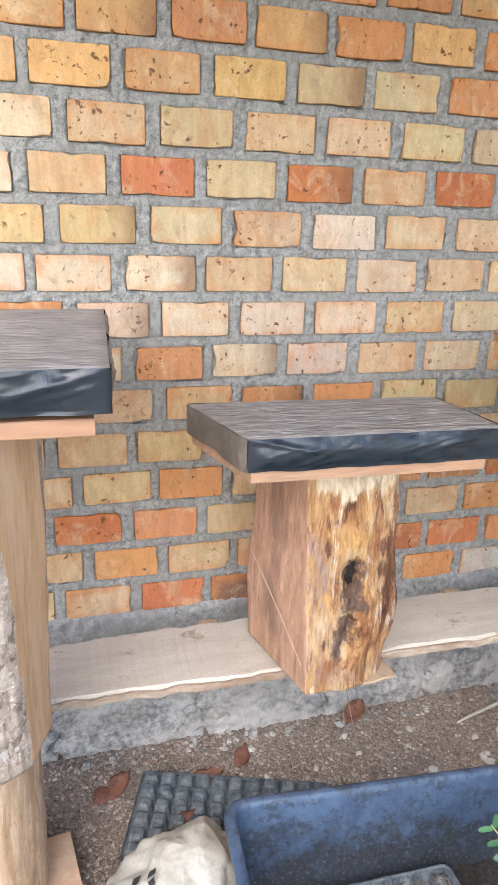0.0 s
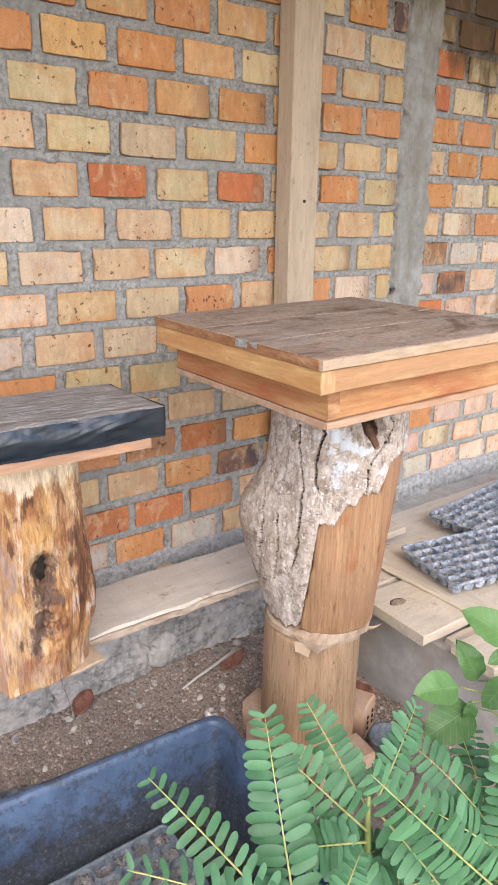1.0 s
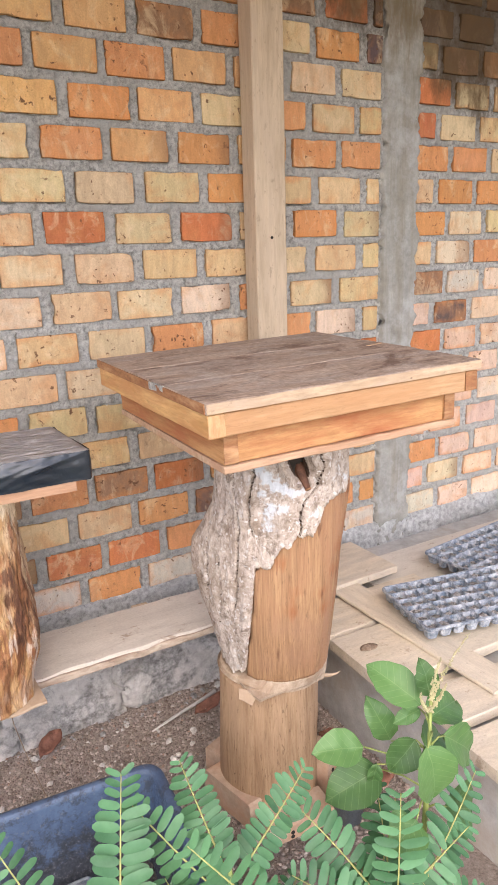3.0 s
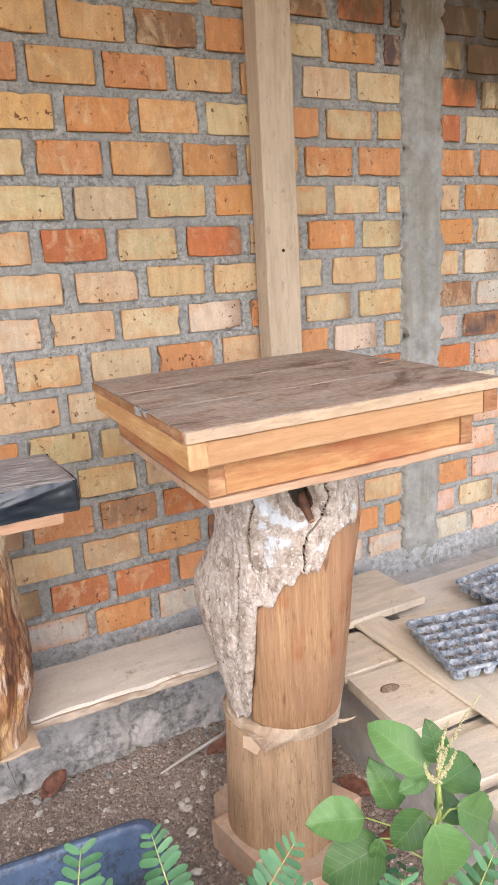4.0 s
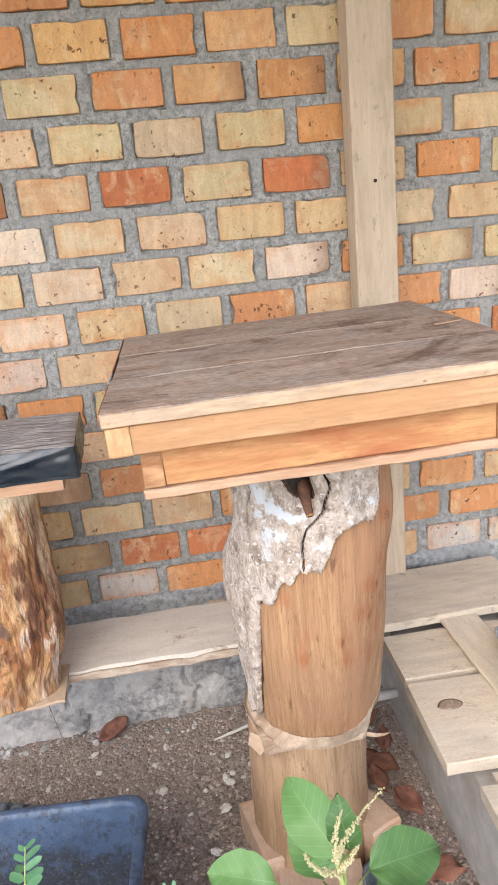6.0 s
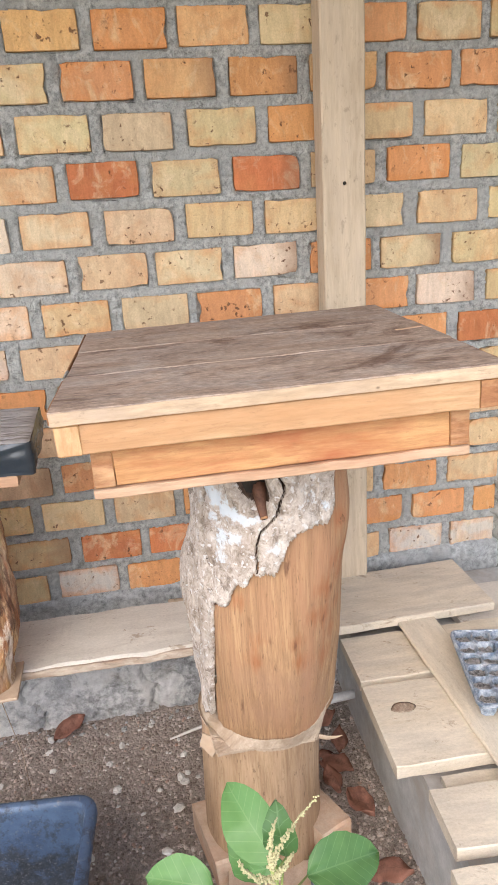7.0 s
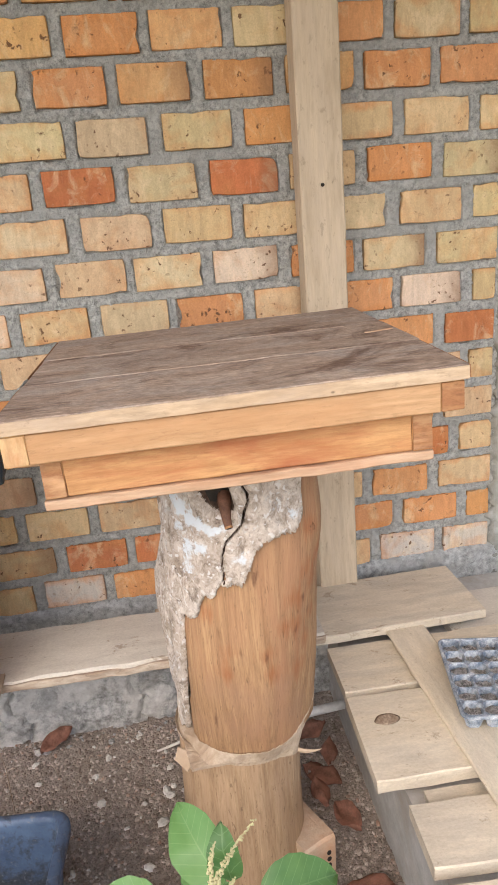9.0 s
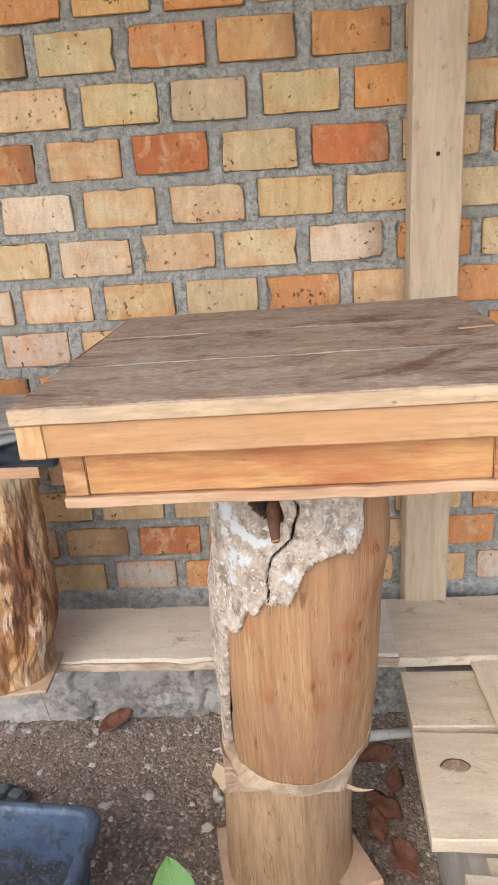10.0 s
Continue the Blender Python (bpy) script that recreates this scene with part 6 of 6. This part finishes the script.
def dry_leaf(x, y, rz, size, seed, rest=0.0):
    b = bmesh.new()
    rows = []
    for i in range(9):
        f = i / 8
        w = size * 0.26 * (math.sin(math.pi * f) ** 0.8 if 0 < i < 8 else 0.03)
        rows.append([b.verts.new((size * (f - 0.5), s * w, 0.012 * abs(s) * (1 if seed % 2 < 1 else -0.4) + 0.02 * noise.noise(Vector((f * 4, s * 2.5, seed))) + 0.008)) for s in (-1, -0.5, 0, 0.5, 1)])
    for p, q in zip(rows, rows[1:]):
        for k in range(4):
            b.faces.new((p[k], p[k + 1], q[k + 1], q[k]))
    t = part("dry_leaf", b, M_DRYLEAF, None, "curled red-brown dry leaf on the soil", pose(x, y, max(rest, ground_height(x, y)) + 0.008, 6, -8, rz), True)
    b2 = t.modifiers.new("thickness", "SOLIDIFY")
    b2.thickness = 0.001
    return tagged(t, category="leaf", group="dry leaves")


for k, (x, y, rz, s) in enumerate(((5.12, 1.71, 40, 0.12), (4.33, 1.6, 35, 0.14), (4.6, 1.58, -10, 0.1), (5.9, 1.42, -50, 0.14), (5.93, 1.25, -70, 0.12), (5.9, 1.58, 20, 0.12), (5.66, 1.63, 15, 0.13), (5.93, 1.05, -20, 0.13), (4.72, 1.63, 60, 0.09), (5.88, 1.36, 100, 0.1), (5.94, 1.5, 75, 0.1))):
    dry_leaf(x, y, rz, s, k * 1.7)
dry_leaf(4.5, 1.43, 20, 0.085, 21.3, 0.026)
stick = part("stick", tube([(5.43, 1.595, 0.036), (5.52, 1.617, 0.042), (5.6, 1.634, 0.046), (5.7, 1.657, 0.052)], [0.003, 0.0055, 0.006, 0.0075], 7), M_PEBBLE, None, "pale straight stick lying on the soil", smooth=True)
tagged(stick, category="stick")
vine = part("twig", tube([(4.985, 1.5, 0.43), (4.99, 1.52, 0.3), (5.02, 1.5, 0.15), (5.06, 1.36, 0.02)], [0.0013, 0.0014, 0.0012, 0.001], 6), M_KNOT, None, "thin dark twig hanging from the ledge", smooth=True)
tagged(vine, category="twig")
pipe = part("drain_pipe", tube([(5.86, 1.56, 0.11), (6.02, 1.57, 0.115)], 0.014, 14), M_PIPE, None, "grey plastic pipe leaving the platform wall", smooth=True)
tagged(pipe, category="pipe")


def stones(name, count, area, sizes, material, seed, label, flat=0.6):
    """Loose stones, no two alike, sunk a little into the soil."""
    rng = random.Random(seed)
    base = bmesh.new()
    bmesh.ops.create_icosphere(base, subdivisions=1, radius=1.0)
    dirs = [v.co.copy() for v in base.verts]
    tris = [[v.index for v in f.verts] for f in base.faces]
    base.free()
    verts, faces = [], []
    for k in range(count):
        x, y = rng.uniform(*area[0]), rng.uniform(*area[1])
        s = sizes[0] + (sizes[1] - sizes[0]) * rng.random() ** 3
        r = Euler((rng.uniform(-0.4, 0.4), rng.uniform(-0.4, 0.4), rng.uniform(0, 6.3))).to_matrix()
        o = len(verts)
        sx, sy = rng.uniform(0.7, 1.3), rng.uniform(0.6, 1.0)
        z = ground_height(x, y) + s * 0.25
        for d in dirs:
            p = r @ Vector((d.x * sx, d.y * sy, d.z * flat)) * s * rng.uniform(0.85, 1.12)
            verts.append((x + p.x, y + p.y, z + p.z))
        faces += [[o + i for i in f] for f in tris]
    ob = part(name, raw(name, verts, faces, material, False), None, None, label)
    return tagged(ob, kind="stuff", category="stones")


stones("gravel", 38000, ((4.1, 6.02), (0.9, 1.75)), (0.0016, 0.0085), M_GRAVEL, 3, "small brown gravel strewn over the soil")
stones("pale_pebbles", 110, ((4.75, 5.6), (1.2, 1.7)), (0.004, 0.02), M_PEBBLE, 8, "pale pebbles among the gravel")
stones("rubble", 130, ((4.2, 5.75), (1.68, 1.75)), (0.004, 0.018), M_KERB, 12, "crumbled cement along the ledge foot")

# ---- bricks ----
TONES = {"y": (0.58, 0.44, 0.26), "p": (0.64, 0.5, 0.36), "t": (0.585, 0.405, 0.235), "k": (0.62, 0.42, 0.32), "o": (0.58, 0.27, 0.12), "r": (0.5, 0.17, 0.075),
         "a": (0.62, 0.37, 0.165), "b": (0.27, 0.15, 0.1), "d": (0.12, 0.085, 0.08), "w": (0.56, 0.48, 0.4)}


def brick_mesh(seed, w, h):
    """One hand-made brick: straight below, ragged above, a chipped corner or edge here and there, worn arris, face out along -y."""
    rng = random.Random(seed)
    b = bmesh.new()
    nx, nz = max(3, round(w / 0.021)), 5
    base = [(-1 + 2 * k / nx, -1) for k in range(nx)] + [(1, -1 + 2 * k / nz) for k in range(nz)] + [(1 - 2 * k / nx, 1) for k in range(nx)] + [(-1, 1 - 2 * k / nz) for k in range(nz)]
    n = len(base)
    chips = {rng.randrange(n): rng.uniform(0.002, 0.008) for _ in range(rng.choice((0, 1, 1, 2, 3)))}
    out = []
    for k, (px, pz) in enumerate(base):
        corner = abs(px) == 1 and abs(pz) == 1
        rag = 0.0018 if pz == 1 else (0.0008 if pz == -1 else 0.0014)
        c = rng.uniform(0.0004, 0.003) if corner else rng.uniform(-0.0006, rag)
        c += chips.get(k, 0) + 0.4 * (chips.get(k - 1, 0) + chips.get(k + 1, 0))
        x = px * (w / 2) - math.copysign(c, px) * (abs(px) == 1)
        z = pz * (h / 2) - math.copysign(c, pz) * (abs(pz) == 1)
        out.append((x, z))
    tilt, sag = rng.uniform(-0.0025, 0.0025), rng.uniform(-0.001, 0.001)
    rings = []
    for inset, y in ((0.0018, -0.0022), (0.0, 0.0004), (0.0, 0.03)):
        rings.append([b.verts.new((x - math.copysign(min(inset * rng.uniform(0.2, 1.5), abs(x)), x), y + (tilt * x / w + sag * z / h) * (y < 0.01), z - math.copysign(min(inset * rng.uniform(0.2, 1.5), abs(z)), z))) for x, z in out])
    for p, q in zip(rings, rings[1:]):
        for k in range(n):
            b.faces.new((p[k], p[(k + 1) % n], q[(k + 1) % n], q[k]))
    b.faces.new(rings[0])
    return mesh_of("brick", b, M_BRICK)


WHOLE = [brick_mesh(k, BRICK_W + 0.002 * (k % 3 - 1), BRICK_H + 0.001 * (k % 2)) for k in range(24)]
CUT = {}
TINT = random.Random(77)
for side, x, z, tone, width in BRICKS:
    if width is None:
        me = WHOLE[TINT.randrange(24)]
    else:
        w = round(width, 2)
        if w not in CUT:
            CUT[w] = brick_mesh(int(w * 1000), w, BRICK_H)
        me = CUT[w]
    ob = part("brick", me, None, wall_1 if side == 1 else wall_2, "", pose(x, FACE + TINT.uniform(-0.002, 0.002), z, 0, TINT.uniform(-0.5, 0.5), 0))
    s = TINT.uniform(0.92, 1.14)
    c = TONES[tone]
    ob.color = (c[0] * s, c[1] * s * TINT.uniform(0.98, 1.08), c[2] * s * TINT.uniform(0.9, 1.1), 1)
